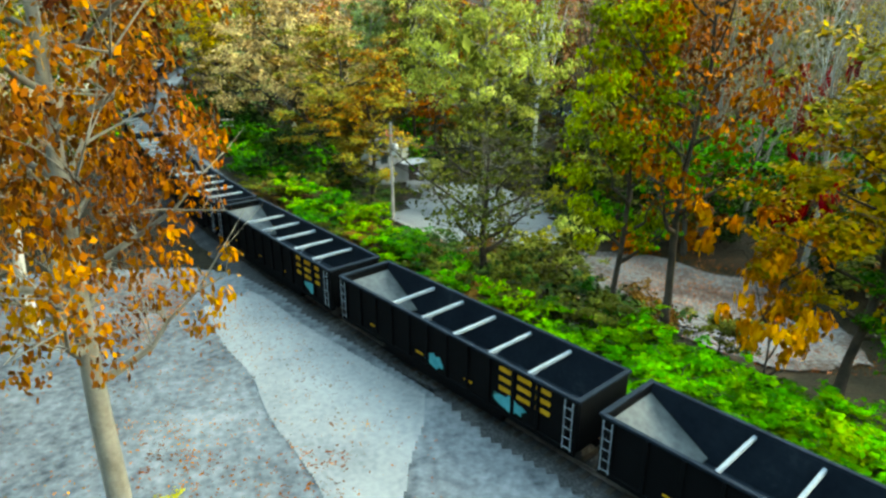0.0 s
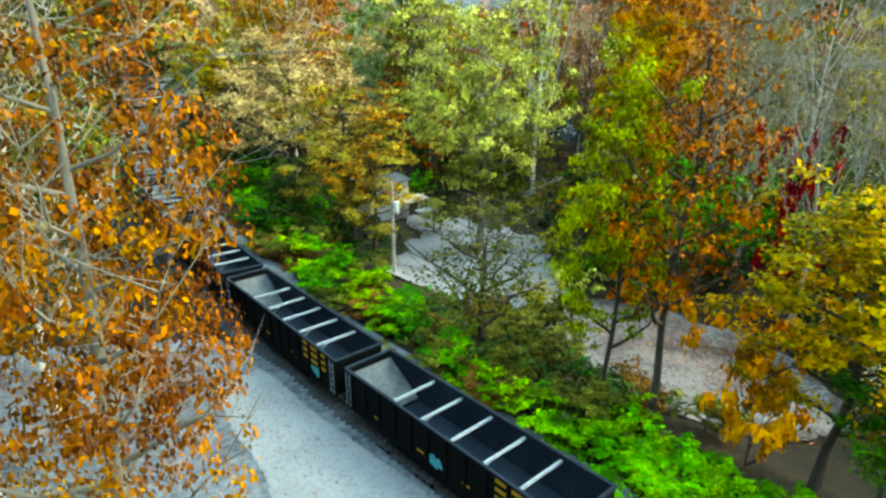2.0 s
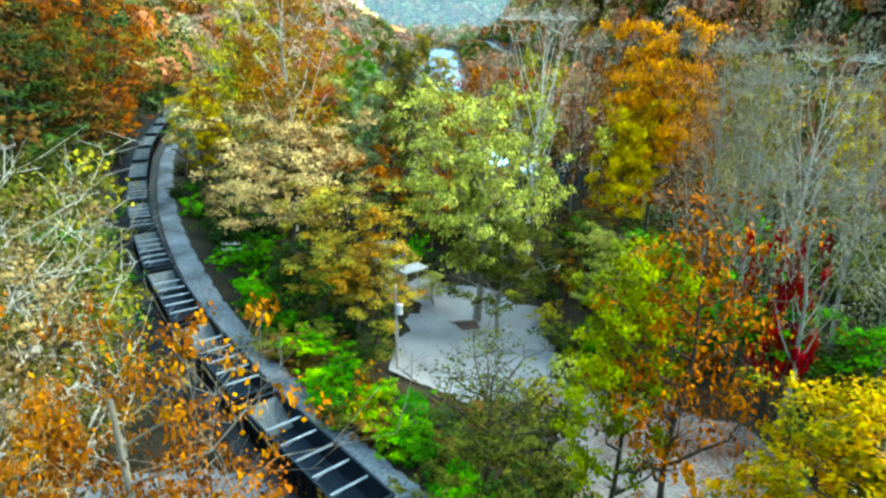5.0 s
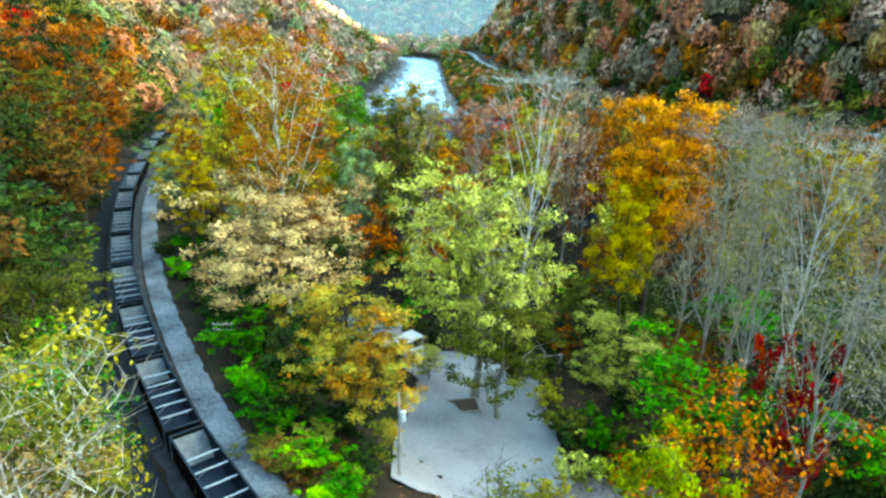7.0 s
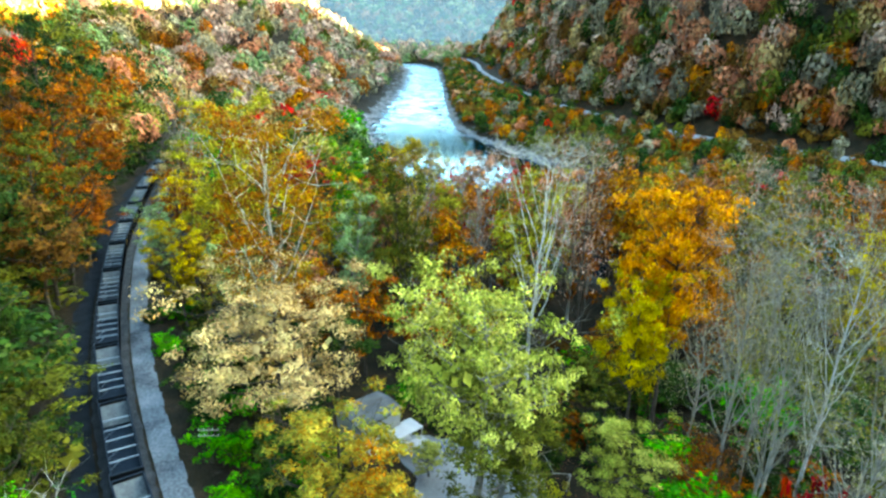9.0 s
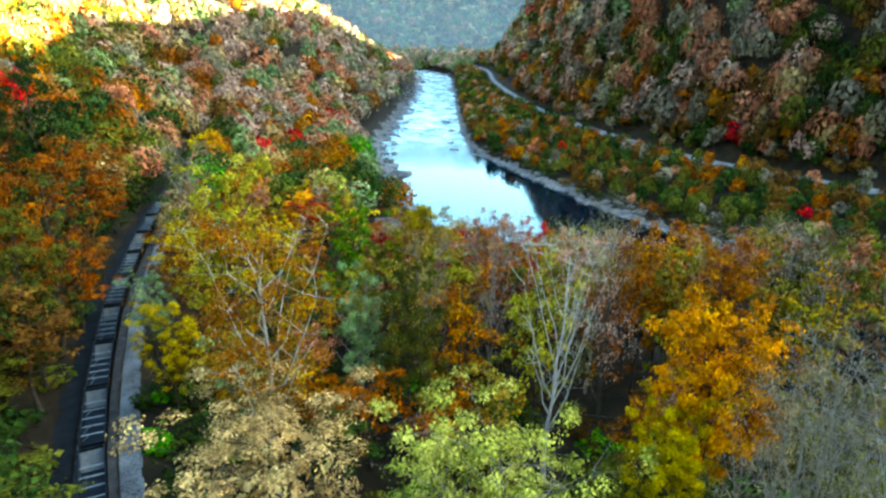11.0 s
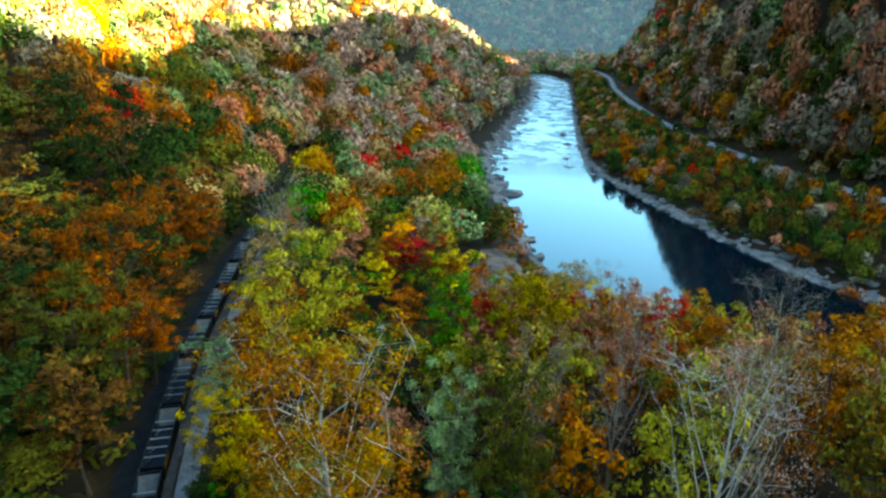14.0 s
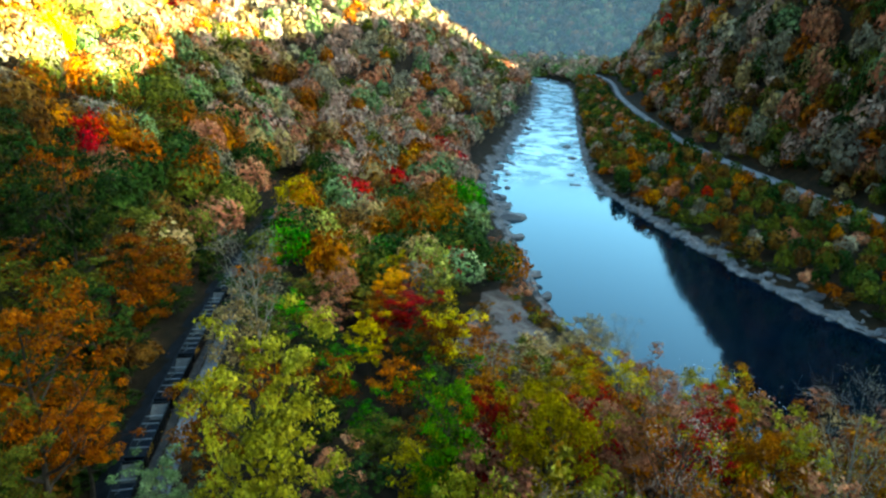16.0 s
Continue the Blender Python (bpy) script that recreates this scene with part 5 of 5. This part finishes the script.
make_woods("upstream_bank_woods", np.stack([x[n], y[n]], 1), BANK_MIX, COARSE, "autumn trees between the river and the rail grade further upstream", (6.0, 12.0), (3.0, 4.8))
x, y = jitter_places(0, 400, 150, 900, 6.0)
dt, edge, dr, do = where_woods(x, y)
m = (dr < 0) & (x < 0.75 * y + 30) & (((do > 8) & (do < 21) & (edge > 3)) | ((edge > 3) & (edge < 9) & (do > 8)))
make_woods("roadside_scrub", np.stack([x[m], y[m]], 1), {"rust": 2, "brown": 5, "olive": 4, "dark_green": 6, "grey": 2}, COARSE, "low scrub beside the rail grade on the far bank", (2.0, 3.6), (2.2, 3.6))
x, y = jitter_places(-140, 330, 985, 1135, 12.0)
dt, edge, dr, do = where_woods(x, y)
m = (edge > 5) | (y > 1060)
# haze at the bend is put into these pale leaf colours
make_woods("valley_end_woods", np.stack([x[m], y[m]], 1), {"pale_green": 3, "dusty_grey": 5, "dusty_pink": 4, "olive": 1}, COARSE, "autumn woods coloured pale for haze where the valley bends away", (13, 21), (6.0, 9.0))
x, y = jitter_places(-700, 800, 1125, 1700, 20.0)
keep = (np.abs(x) < 0.55 * y)
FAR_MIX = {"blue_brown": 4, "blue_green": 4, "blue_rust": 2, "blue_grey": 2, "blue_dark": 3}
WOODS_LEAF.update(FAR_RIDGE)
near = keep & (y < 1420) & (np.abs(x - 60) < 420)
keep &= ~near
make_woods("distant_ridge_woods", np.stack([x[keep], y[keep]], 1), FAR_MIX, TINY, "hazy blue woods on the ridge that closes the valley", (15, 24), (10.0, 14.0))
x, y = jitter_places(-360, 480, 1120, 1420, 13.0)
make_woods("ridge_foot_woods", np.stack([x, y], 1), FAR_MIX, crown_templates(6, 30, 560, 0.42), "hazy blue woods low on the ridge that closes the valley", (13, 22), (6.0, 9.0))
# ---- green bank beside the track ----
for k in range(60):
    s = 80 + k * 1.3
    c, d = on_track(s), on_track(s + 1) - on_track(s)
    off = seeds.uniform(5.6, 9.5)
    x, y = c[0] + d[1] * off, c[1] - d[0] * off
    plant("shrub1" if k % 2 else "shrub2", x, y, gz(x, y) + seeds.uniform(1.2, 2.0), seeds.uniform(1.7, 2.6), seeds.choice(("ivy", "ivy", "green")) if k < 34 else seeds.choice(("ivy", "green", "olive", "brown")), where="on the bank beside the track")
for x, y, top, r, leaf in ((10.5, 27.5, 0.8, 2.6, "ivy"), (13.5, 25.5, 0.6, 2.8, "green"), (16.5, 22.6, 0.7, 2.8, "ivy"), (19.5, 20.0, 0.8, 2.9, "green"), (12.6, 22.6, 0.7, 2.2, "ivy"), (15.5, 19.4, 0.8, 2.4, "ivy"), (22, 16.6, 0.8, 2.6, "ivy")):
    plant("shrub1", x, y, top, r, leaf, where="on the bank beside the track")
for x, y, top, r, leaf in ((4.6, 34.2, 2.0, 2.4, "olive"), (7.6, 31.0, 1.8, 2.4, "olive"), (6.5, 38.5, 1.5, 2.6, "olive"), (9.5, 35.5, 0.8, 2.4, "dark_green"), (5.0, 43.5, 0.0, 2.6, "olive"), (0.5, 46.5, 0.0, 2.6, "dark_green"), (9.5, 41.5, -0.5, 2.6, "olive"), (9.0, 47.5, -1.0, 2.8, "olive"), (3.5, 49.5, -1.5, 2.6, "brown"), (-2.5, 50.5, -1.0, 2.4, "green"), (12.5, 35, 0.5, 2.0, "brown"), (16, 33, 0.0, 2.2, "olive"), (1.2, 38.2, 1.3, 2.0, "green"), (-3.0, 43.6, 1.2, 2.2, "green"), (-6.6, 47.6, 2.2, 2.6, "ivy"), (-9.8, 51.8, 1.8, 2.6, "green"), (-13.0, 56.2, 1.6, 2.6, "ivy")):
    plant("shrub2", x, y, top, r, leaf, where="on the bank beside the track")
for x, y, top, r, leaf in ((-18.5, 63.5, 2.0, 3.0, "green"), (-21.5, 70, 2.0, 3.2, "green"), (-25.2, 78, 3.0, 3.4, "green"), (-17.0, 74, 4.0, 4.0, "dark_green"), (-30.5, 88, 1.5, 2.8, "dark_green"), (-33.5, 96, 1.5, 3.0, "dark_green"), (-40.5, 105, 2.0, 3.0, "green"), (-46, 116, 2.0, 3.0, "dark_green"), (-52, 134, 2.0, 3.0, "olive")):
    plant("shrub2", x, y, top, r, leaf, where="below the track")
# undergrowth between the track, the lot and the woods
for k in range(60):
    s = 118 + k * 1.9
    c, d = on_track(s), on_track(s + 1) - on_track(s)
    off = seeds.uniform(9.0, 20.0)
    x, y = c[0] + d[1] * off, c[1] - d[0] * off
    if not in_lot(x, y):
        plant("bush1" if k % 2 else "bush2", x, y, gz(x, y) + seeds.uniform(1.6, 3.6), seeds.uniform(2.0, 3.2), seeds.choice(("green", "olive", "dark_green", "dark_green")), where="in the undergrowth below the track")
for k in range(110):
    x, y = seeds.uniform(14, 72), seeds.uniform(34, 112)
    if not in_lot(x, y) and side_of(TRACK, x, y)[0][0] < -14:
        plant("bush1" if k % 2 else "bush2", x, y, gz(x, y) + seeds.uniform(2.4, 6.0), seeds.uniform(2.4, 3.8), seeds.choice(("rust", "olive", "dark_green", "green", "dark_green", "dark_green")), where="in the undergrowth by the lot")
for k in range(60):
    x, y = seeds.uniform(-40, 26), seeds.uniform(88, 150)
    if not in_lot(x, y) and side_of(TRACK, x, y)[0][0] < -9:
        plant("bush1" if k % 2 else "bush2", x, y, gz(x, y) + seeds.uniform(2.5, 5.5), seeds.uniform(2.6, 4.2), seeds.choice(("dark_green", "olive", "green", "dark_green", "brown")), where="in the undergrowth of the valley woods")


# fallen leaves on the yard and the pavement
def fallen(name, count, x0, x1, y0, y1, leaf, label, seed, size=0.07):
    rng = np.random.default_rng(seed)
    x, y = rng.uniform(x0, x1, count * 3), rng.uniform(y0, y1, count * 3)
    dens = 0.5 + 0.5 * bumps(x * 11 + seed, y * 11)
    dt, _ = side_of(TRACK, x, y)
    keep = (rng.random(len(x)) < dens ** 2) & (np.abs(dt) > 2.8)
    x, y = x[keep][:count], y[keep][:count]
    z = ground_z(x, y) + 0.2
    q = leaf_quads(rng, np.stack([x, y, z], 1), 1, 0.0, 0.0, size)
    q[:, :, 2] = z[:, None] + (q[:, :, 2] - z[:, None]) * 0.25 + 0.01
    tagged(new(name, quads_mesh(name, q, [LEAF[leaf]])), label, "fallen leaves", kind="stuff")


fallen("fallen_leaves", 3000, -32, 0, 12, 40, "rust", "rust-brown fallen leaves scattered on the gravel yard", 4)
fallen("fallen_brown_leaves", 2500, -30, -2, 10, 34, "brown", "brown fallen leaves scattered on the gravel yard", 7)
fallen("leaf_drift", 3200, -11.5, -3.6, 16.2, 21.0, "rust", "red-brown fallen leaves drifted round the foot of the oak", 31, 0.09)
fallen("yard_edge_leaves", 3200, -28, -15, 29, 39, "rust", "red-brown fallen leaves along the edge of the yard", 33, 0.1)
fallen("clearing_leaves", 9000, 9, 31, 36, 63, "rust", "russet fallen leaves strewn over the dirt clearing", 21, 0.1)
fallen("lot_leaves", 3000, -5, 28, 36, 92, "pink", "russet fallen leaves scattered on the parking lot", 9, 0.1)

# the open bank below the woods: pale rubble and low scrub
patch("river_beach", [(-26, 212), (-20, 246), (-12, 262), (-7, 240), (2, 214), (9, 204), (-6, 200)], 0.35, DIRT, "pale rubble and dirt on the open river bank", "river bank", 60, 1.5)
for k in range(34):
    x, y = seeds.uniform(-26, 6), seeds.uniform(200, 262)
    if (side_of(RIVER, x, y)[0][0] - 42) > 3:
        plant("bush1" if k % 2 else "bush2", x, y, gz(x, y) + seeds.uniform(1.5, 4.0), seeds.uniform(1.8, 3.2), seeds.choice(("pink", "grey", "rust", "khaki", "brown")), where="on the open river bank")


def brush_pile(x, y):
    rng = np.random.default_rng(8)
    z = gz(x, y)
    seg = []
    for _ in range(90):
        a = Vector((rng.normal(0, 1.0), rng.normal(0, 0.6), abs(rng.normal(0.15, 0.3))))
        w, ln = rng.uniform(0, 6.28), rng.uniform(0.5, 1.3)
        seg.append((a, a + Vector((math.cos(w) * ln, math.sin(w) * ln, rng.uniform(-0.1, 0.35))), 0.05, 0.02))
    o = new("brushwood", mesh_from("brushwood", *tubes(seg, 5), [BARK_DARK]))
    o.location = (x, y, z)
    tagged(o, "dark heap of cut branches on the dirt", "brushwood")


brush_pile(14.0, 35.5)


def foam():
    rng = np.random.default_rng(12)
    q = []
    for k in range(900):
        near = k < 110
        if near:
            x, y = rng.normal(44, 7), rng.normal(219, 6)
            l, t = rng.uniform(0.15, 0.7), rng.uniform(0.05, 0.13)
        else:
            cx, cy, w = RIVER[rng.integers(len(RIVER))]
            if not 430 < cy < 980:
                continue
            x, y = cx + rng.uniform(-0.85, 0.85) * w, cy + rng.uniform(-6, 6)
            l, t = rng.uniform(1.0, 4.0), rng.uniform(0.15, 0.45)
        ang = rng.normal(0.2, 0.4)
        u, v = np.array((math.cos(ang), math.sin(ang), 0)), np.array((-math.sin(ang), math.cos(ang), 0))
        c = np.array((x, y, WATER_Z + 0.03))
        q.append([c - u * l, c - v * t + u * l * rng.uniform(-0.4, 0.4), c + u * l, c + v * t + u * l * rng.uniform(-0.4, 0.4)])
    tagged(new("white_water", quads_mesh("white_water", np.array(q), [FOAM])), "small white riffles on the river", "riffles", kind="stuff")


foam()

for x, y, top, r, leaf in ((-7.2, 61.5, -2.2, 2.4, "olive"), (-7.6, 70.5, -3.5, 2.6, "dark_green"), (-6.8, 79, -4.5, 2.4, "olive"), (-12.5, 84, -1.6, 3.0, "olive"), (14.5, 62, -3.5, 2.6, "yellow_green"), (15.5, 70, -3.8, 2.8, "olive"), (14, 78, -4.5, 2.4, "khaki"),
                        (15, 86, -3.5, 3.0, "dark_green"), (5, 55.5, -3.2, 2.2, "olive"), (10, 57.5, -3.2, 2.6, "khaki"), (9, 93, -3.5, 3.0, "olive"), (0, 94.5, -4.0, 2.6, "dark_green")):
    plant("bush1", x, y, top, r, leaf, where="at the edge of the parking lot")
fallen("oak_leaves_on_ground", 2600, -14, -3, 14, 23, "oak", "orange and brown fallen leaves under the oak", 15, 0.08)
for x, y in ((-7.6, 16.4), (-6.2, 17.2), (-9.6, 17.8), (-5.0, 16.2)):
    plant("bush2", x, y, 0.35, 1.1, "khaki", where="a low grassy tuft in the yard")

# pale twiggy brush on the open bank upstream
for k in range(40):
    i = int(seeds.uniform(0, len(RIVER)))
    cx, cy, w = RIVER[i]
    if 262 < cy < 420:
        off = w + seeds.uniform(6, 15)
        x, y = cx - off, cy + seeds.uniform(-4, 4) - off * 0.2
        plant("bush1" if k % 2 else "bush2", x, y, gz(x, y) + seeds.uniform(1.5, 3.5), seeds.uniform(1.8, 3.0), seeds.choice(("dusty_grey", "dusty_pink", "pink", "khaki")), where="on the open river bank")

# ---- poles, house, planter ----
def utility_pole(x, y, top, arms, transformer, mat, label):
    z = gz(x, y)
    h = top - z
    pole = new("utility_pole")
    pole.location = (x, y, z - 0.05)
    bm = bmesh.new()
    tube(bm, (0, 0, 0), (0, 0, h), 0.17, 0.11, 12)
    part("shaft", bm, mat, pole, smooth=False)
    for k in range(arms):
        bm = bmesh.new()
        box(bm, -1.2, 1.2, -0.2, -0.1, h - 0.35 - 0.75 * k, h - 0.22 - 0.75 * k, 0.01)
        arm = part("crossarm", bm, WOOD, pole)
        for ix in (-1.1, -0.5, 0.5, 1.1):
            bm = bmesh.new()
            tube(bm, (ix, -0.15, h - 0.22 - 0.75 * k), (ix, -0.15, h - 0.06 - 0.75 * k), 0.05, 0.035, 8)
            part("insulator", bm, METAL, arm)
    if transformer:
        bm = bmesh.new()
        tube(bm, (0.36, -0.1, h - 2.9), (0.36, -0.1, h - 1.9), 0.27, 0.27, 16)
        tube(bm, (0.36, -0.1, h - 1.9), (0.36, -0.1, h - 1.82), 0.27, 0.16, 16)
        can = part("transformer", bm, METAL, pole, "pale grey transformer can")
        for ix in (0.28, 0.44):
            bm = bmesh.new()
            tube(bm, (ix, -0.1, h - 1.84), (ix, -0.1, h - 1.55), 0.05, 0.03, 8)
            part("bushing", bm, RUST, can)
        bm = bmesh.new()
        box(bm, -0.45, 0.25, -0.18, -0.1, h - 1.2, h - 1.1, 0.01)
        part("bracket", bm, REDPAINT, pole, "faded red bracket")
        bm = bmesh.new()
        tube(bm, (-0.38, -0.14, h - 1.1), (-0.38, -0.14, h - 0.55), 0.06, 0.06, 8)
        part("cutout", bm, REDPAINT, pole, "faded red fuse cutout")
    tagged(pole, label, "utility pole")
    return pole


utility_pole(-4.7, 57.8, 7.0, 0, True, POLEWOOD, "tall pale wooden utility pole with a transformer")
utility_pole(-26.6, 78.6, 4.2, 2, False, BARK_DARK, "dark wooden line pole with two crossarms beside the track")


def planter(x, y):
    z = gz(x, y) + 0.05
    p = new("planter_box")
    p.matrix_world = pose(x, y, z, 0, 0, 8)
    for x0, x1, y0, y1 in ((-2.0, 2.0, -1.6, -1.4), (-2.0, 2.0, 1.4, 1.6), (-2.0, -1.8, -1.4, 1.4), (1.8, 2.0, -1.4, 1.4)):
        bm = bmesh.new()
        box(bm, x0, x1, y0, y1, 0, 0.45, 0.02)
        part("timber", bm, WOOD, p)
    bm = bmesh.new()
    bmesh.ops.create_grid(bm, x_segments=10, y_segments=8, size=1.0, matrix=Matrix.Translation((0, 0, 0.3)) @ Matrix.Diagonal((1.8, 1.4, 1, 1)))
    for v in bm.verts:
        v.co.z += 0.06 * noise.noise(v.co * 2)
    part("soil", bm, SOIL, p)
    tagged(p, "weathered timber planter box filled with dark soil", "planter")


planter(3.0, 76.5)


def house(x, y, turn):
    z = gz(x, y) - 0.1
    h = new("house")
    h.matrix_world = pose(x, y, z, 0, 0, turn)
    W, D, H = 6.5, 5.5, 5.4
    for nm, (x0, x1, y0, y1) in {"front": (-W / 2, W / 2, -D / 2, -D / 2 + 0.2), "back": (-W / 2, W / 2, D / 2 - 0.2, D / 2), "l": (-W / 2, -W / 2 + 0.2, -D / 2 + 0.2, D / 2 - 0.2), "r": (W / 2 - 0.2, W / 2, -D / 2 + 0.2, D / 2 - 0.2)}.items():
        bm = bmesh.new()
        box(bm, x0, x1, y0, y1, 0, H)
        wall = part("wall", bm, WHITE, h)
        if nm == "front":
            for k in range(17):
                bm = bmesh.new()
                box(bm, x0, x1, y0 - 0.025, y0, k * 0.31 + 0.04, k * 0.31 + 0.31)
                part("siding_board", bm, WHITE, wall)
    for wx in (-0.9,):
        bm = bmesh.new()
        for a in ((wx - 0.6, wx + 0.6, 3.1, 3.2), (wx - 0.6, wx + 0.6, 4.6, 4.7), (wx - 0.6, wx - 0.5, 3.2, 4.6), (wx + 0.5, wx + 0.6, 3.2, 4.6), (wx - 0.5, wx + 0.5, 3.87, 3.93)):
            box(bm, a[0], a[1], -D / 2 - 0.09, -D / 2 - 0.026, a[2], a[3])
        win = part("window", bm, ROOF, h, "dark window frame")
        bm = bmesh.new()
        box(bm, wx - 0.5, wx + 0.5, -D / 2 - 0.05, -D / 2 - 0.028, 3.2, 4.6)
        part("pane", bm, GLASS, win)
    for sy in (-1, 1):
        bm = bmesh.new()
        v = [bm.verts.new(p) for p in ((-W / 2 - 0.4, sy * (D / 2 + 0.15), H + 0.02), (W / 2 + 0.4, sy * (D / 2 + 0.15), H + 0.02), (W / 2 + 0.4, 0, H + 0.45), (-W / 2 - 0.4, 0, H + 0.45))]
        f = bm.faces.new(v)
        r = bmesh.ops.extrude_face_region(bm, geom=[f])
        bmesh.ops.translate(bm, vec=(0, 0, 0.14), verts=[g for g in r["geom"] if isinstance(g, bmesh.types.BMVert)])
        bmesh.ops.recalc_face_normals(bm, faces=bm.faces)
        part("roof", bm, ROOF, h, "dark grey shingle roof")
    for k, (x0, x1, y0, y1, zz) in enumerate(((1.2, 5.4, -D / 2 - 2.4, -D / 2 + 0.4, 2.9), (2.6, 5.2, -D / 2 - 4.6, -D / 2 - 2.2, 1.5))):
        bm = bmesh.new()
        box(bm, x0, x1, y0, y1, zz, zz + 0.14, 0.02)
        part("porch_roof", bm, WHITE, h, "flat white porch roof")
        for px, py in ((x0 + 0.15, y0 + 0.15), (x1 - 0.15, y0 + 0.15), (x1 - 0.15, y1 - 0.3)):
            bm = bmesh.new()
            box(bm, px - 0.07, px + 0.07, py - 0.07, py + 0.07, 0, zz)
            part("post", bm, WHITE, h)
    tagged(h, "small white clapboard house with a porch among trees", "house")


house(-9.2, 90.0, 40)

# ---- rocks along the river ----
def rock_mesh(name, seed, flat):
    bm = bmesh.new()
    bmesh.ops.create_icosphere(bm, subdivisions=2, radius=1.0)
    off = Vector((seed * 3.1, seed * 1.7, seed))
    for v in bm.verts:
        n = v.co.normalized()
        v.co *= 1 + 0.45 * noise.noise(n * 1.3 + off) + 0.2 * noise.noise(n * 3.1 + off)
        v.co.z *= flat
        v.co.z = round(v.co.z * 5) / 5 * 0.6 + v.co.z * 0.4
    me = bpy.data.meshes.new(name)
    bm.to_mesh(me)
    bm.free()
    return me


ROCKS = [rock_mesh("rock", k, f) for k, f in ((1, 0.5), (2, 0.4), (3, 0.6), (4, 0.3))]
rock_rng = random.Random(9)


far_rocks = []


def rock(x, y, z, size, mat, turn=None, label="grey river boulder at the water's edge"):
    if y > 335 and turn is None:
        far_rocks.append((x, y, z, size, mat is DARKROCK))
        return
    o = new("boulder", rock_rng.choice(ROCKS))
    if not o.data.materials:
        o.data.materials.append(None)
    o.material_slots[0].link = "OBJECT"
    o.material_slots[0].material = mat
    o.matrix_world = pose(x, y, z, 0, 0, rock_rng.uniform(0, 360) if turn is None else turn) @ Matrix.Diagonal((size, size * rock_rng.uniform(0.5, 0.9), size * rock_rng.uniform(0.6, 1.0), 1))
    tagged(o, label, "boulder", "river boulders")


d_r = np.gradient(RIVER[:, :2], axis=0)
d_r /= np.linalg.norm(d_r, axis=1)[:, None]
for k in range(len(RIVER)):
    cx, cy, w = RIVER[k]
    nx, ny = -d_r[k, 1], d_r[k, 0]
    if 195 < cy < 1000:
        for _ in range(8 if cy < 420 else 3):
            a = -(w + rock_rng.uniform(-1.5, 9))
            q = rock_rng.uniform(-3, 3)
            rock(cx + nx * a + d_r[k, 0] * q, cy + ny * a + d_r[k, 1] * q, WATER_Z + 0.1 + max(0, -a - w) * 0.3, rock_rng.uniform(0.5, 1.4) if rock_rng.random() < 0.7 else rock_rng.uniform(1.4, 3.2), ROCK if rock_rng.random() < 0.7 else DARKROCK)
        for _ in range(2 if cy < 330 else 6):
            a = w + (rock_rng.uniform(-2, 3) if cy < 330 else rock_rng.uniform(-5, 9))
            q = rock_rng.uniform(-3, 3)
            if cy > 255:
                rock(cx + nx * a + d_r[k, 0] * q, cy + ny * a + d_r[k, 1] * q, WATER_Z + 0.1 + max(0, a - w) * 0.3, rock_rng.uniform(0.8, 3.0), DARKROCK if rock_rng.random() < 0.6 else ROCK, label="dark grey boulder at the water's edge")
for _ in range(330):
    i = rock_rng.randrange(len(RIVER))
    cx, cy, w = RIVER[i]
    if 400 < cy < 900:
        a = rock_rng.choice((-1, -1, 1)) * w * rock_rng.uniform(0.55, 1.05)
        rock(cx + a, cy + rock_rng.uniform(-4, 4), WATER_Z, rock_rng.uniform(1.0, 3.4), DARKROCK, label="dark wet rock standing in the river shallows")
rock(-6.0, 284, WATER_Z + 0.4, 4.2, ROCK, 30, "large pale boulder at the water's edge")
rock(-16, 352, WATER_Z, 6.0, DARKROCK, 0, "broad flat ledge of dark rock in the river")
rock(-21, 372, WATER_Z, 5.0, DARKROCK, 40, "broad flat ledge of dark rock in the river")
rock(91, 266, WATER_Z + 0.2, 5.0, ROCK, 60, "pale slab of rock on the river bank")

quads, faces, mats_i = [], [], []
for x, y, z, size, dark in far_rocks:
    me = rock_rng.choice(ROCKS)
    a, sx, sy, sz, base = rock_rng.uniform(0, 6.28), size, size * rock_rng.uniform(0.5, 0.9), size * rock_rng.uniform(0.6, 1.0), len(quads)
    for v in me.vertices:
        px, py = v.co.x * sx, v.co.y * sy
        quads.append((x + px * math.cos(a) - py * math.sin(a), y + px * math.sin(a) + py * math.cos(a), z + v.co.z * sz))
    for p in me.polygons:
        faces.append([base + i for i in p.vertices])
        mats_i.append(1 if dark else 0)
tagged(new("river_rocks", mesh_from("river_rocks", quads, faces, [ROCK, DARKROCK], mats_i)), "grey rocks strewn along the far river banks", "rocks", kind="stuff")

# sleepers: one timber mesh, shared
sl = bmesh.new()
box(sl, -1.3, 1.3, -0.115, 0.115, 0, 0.16, 0.012)
sl_me = bpy.data.meshes.new("sleeper")
sl.to_mesh(sl_me)
sl.free()
sl_me.materials.append(SLEEPER)
bed = bpy.data.objects["track_bed"]
for k in range(290):
    s = 88 + k * 0.56
    c, d = on_track(s), on_track(s + 0.5) - on_track(s - 0.5)
    o = new("sleeper", sl_me)
    o.matrix_world = pose(c[0], c[1], 0.02, 0, 0, math.degrees(math.atan2(-d[0], d[1])))
    o.parent = bed
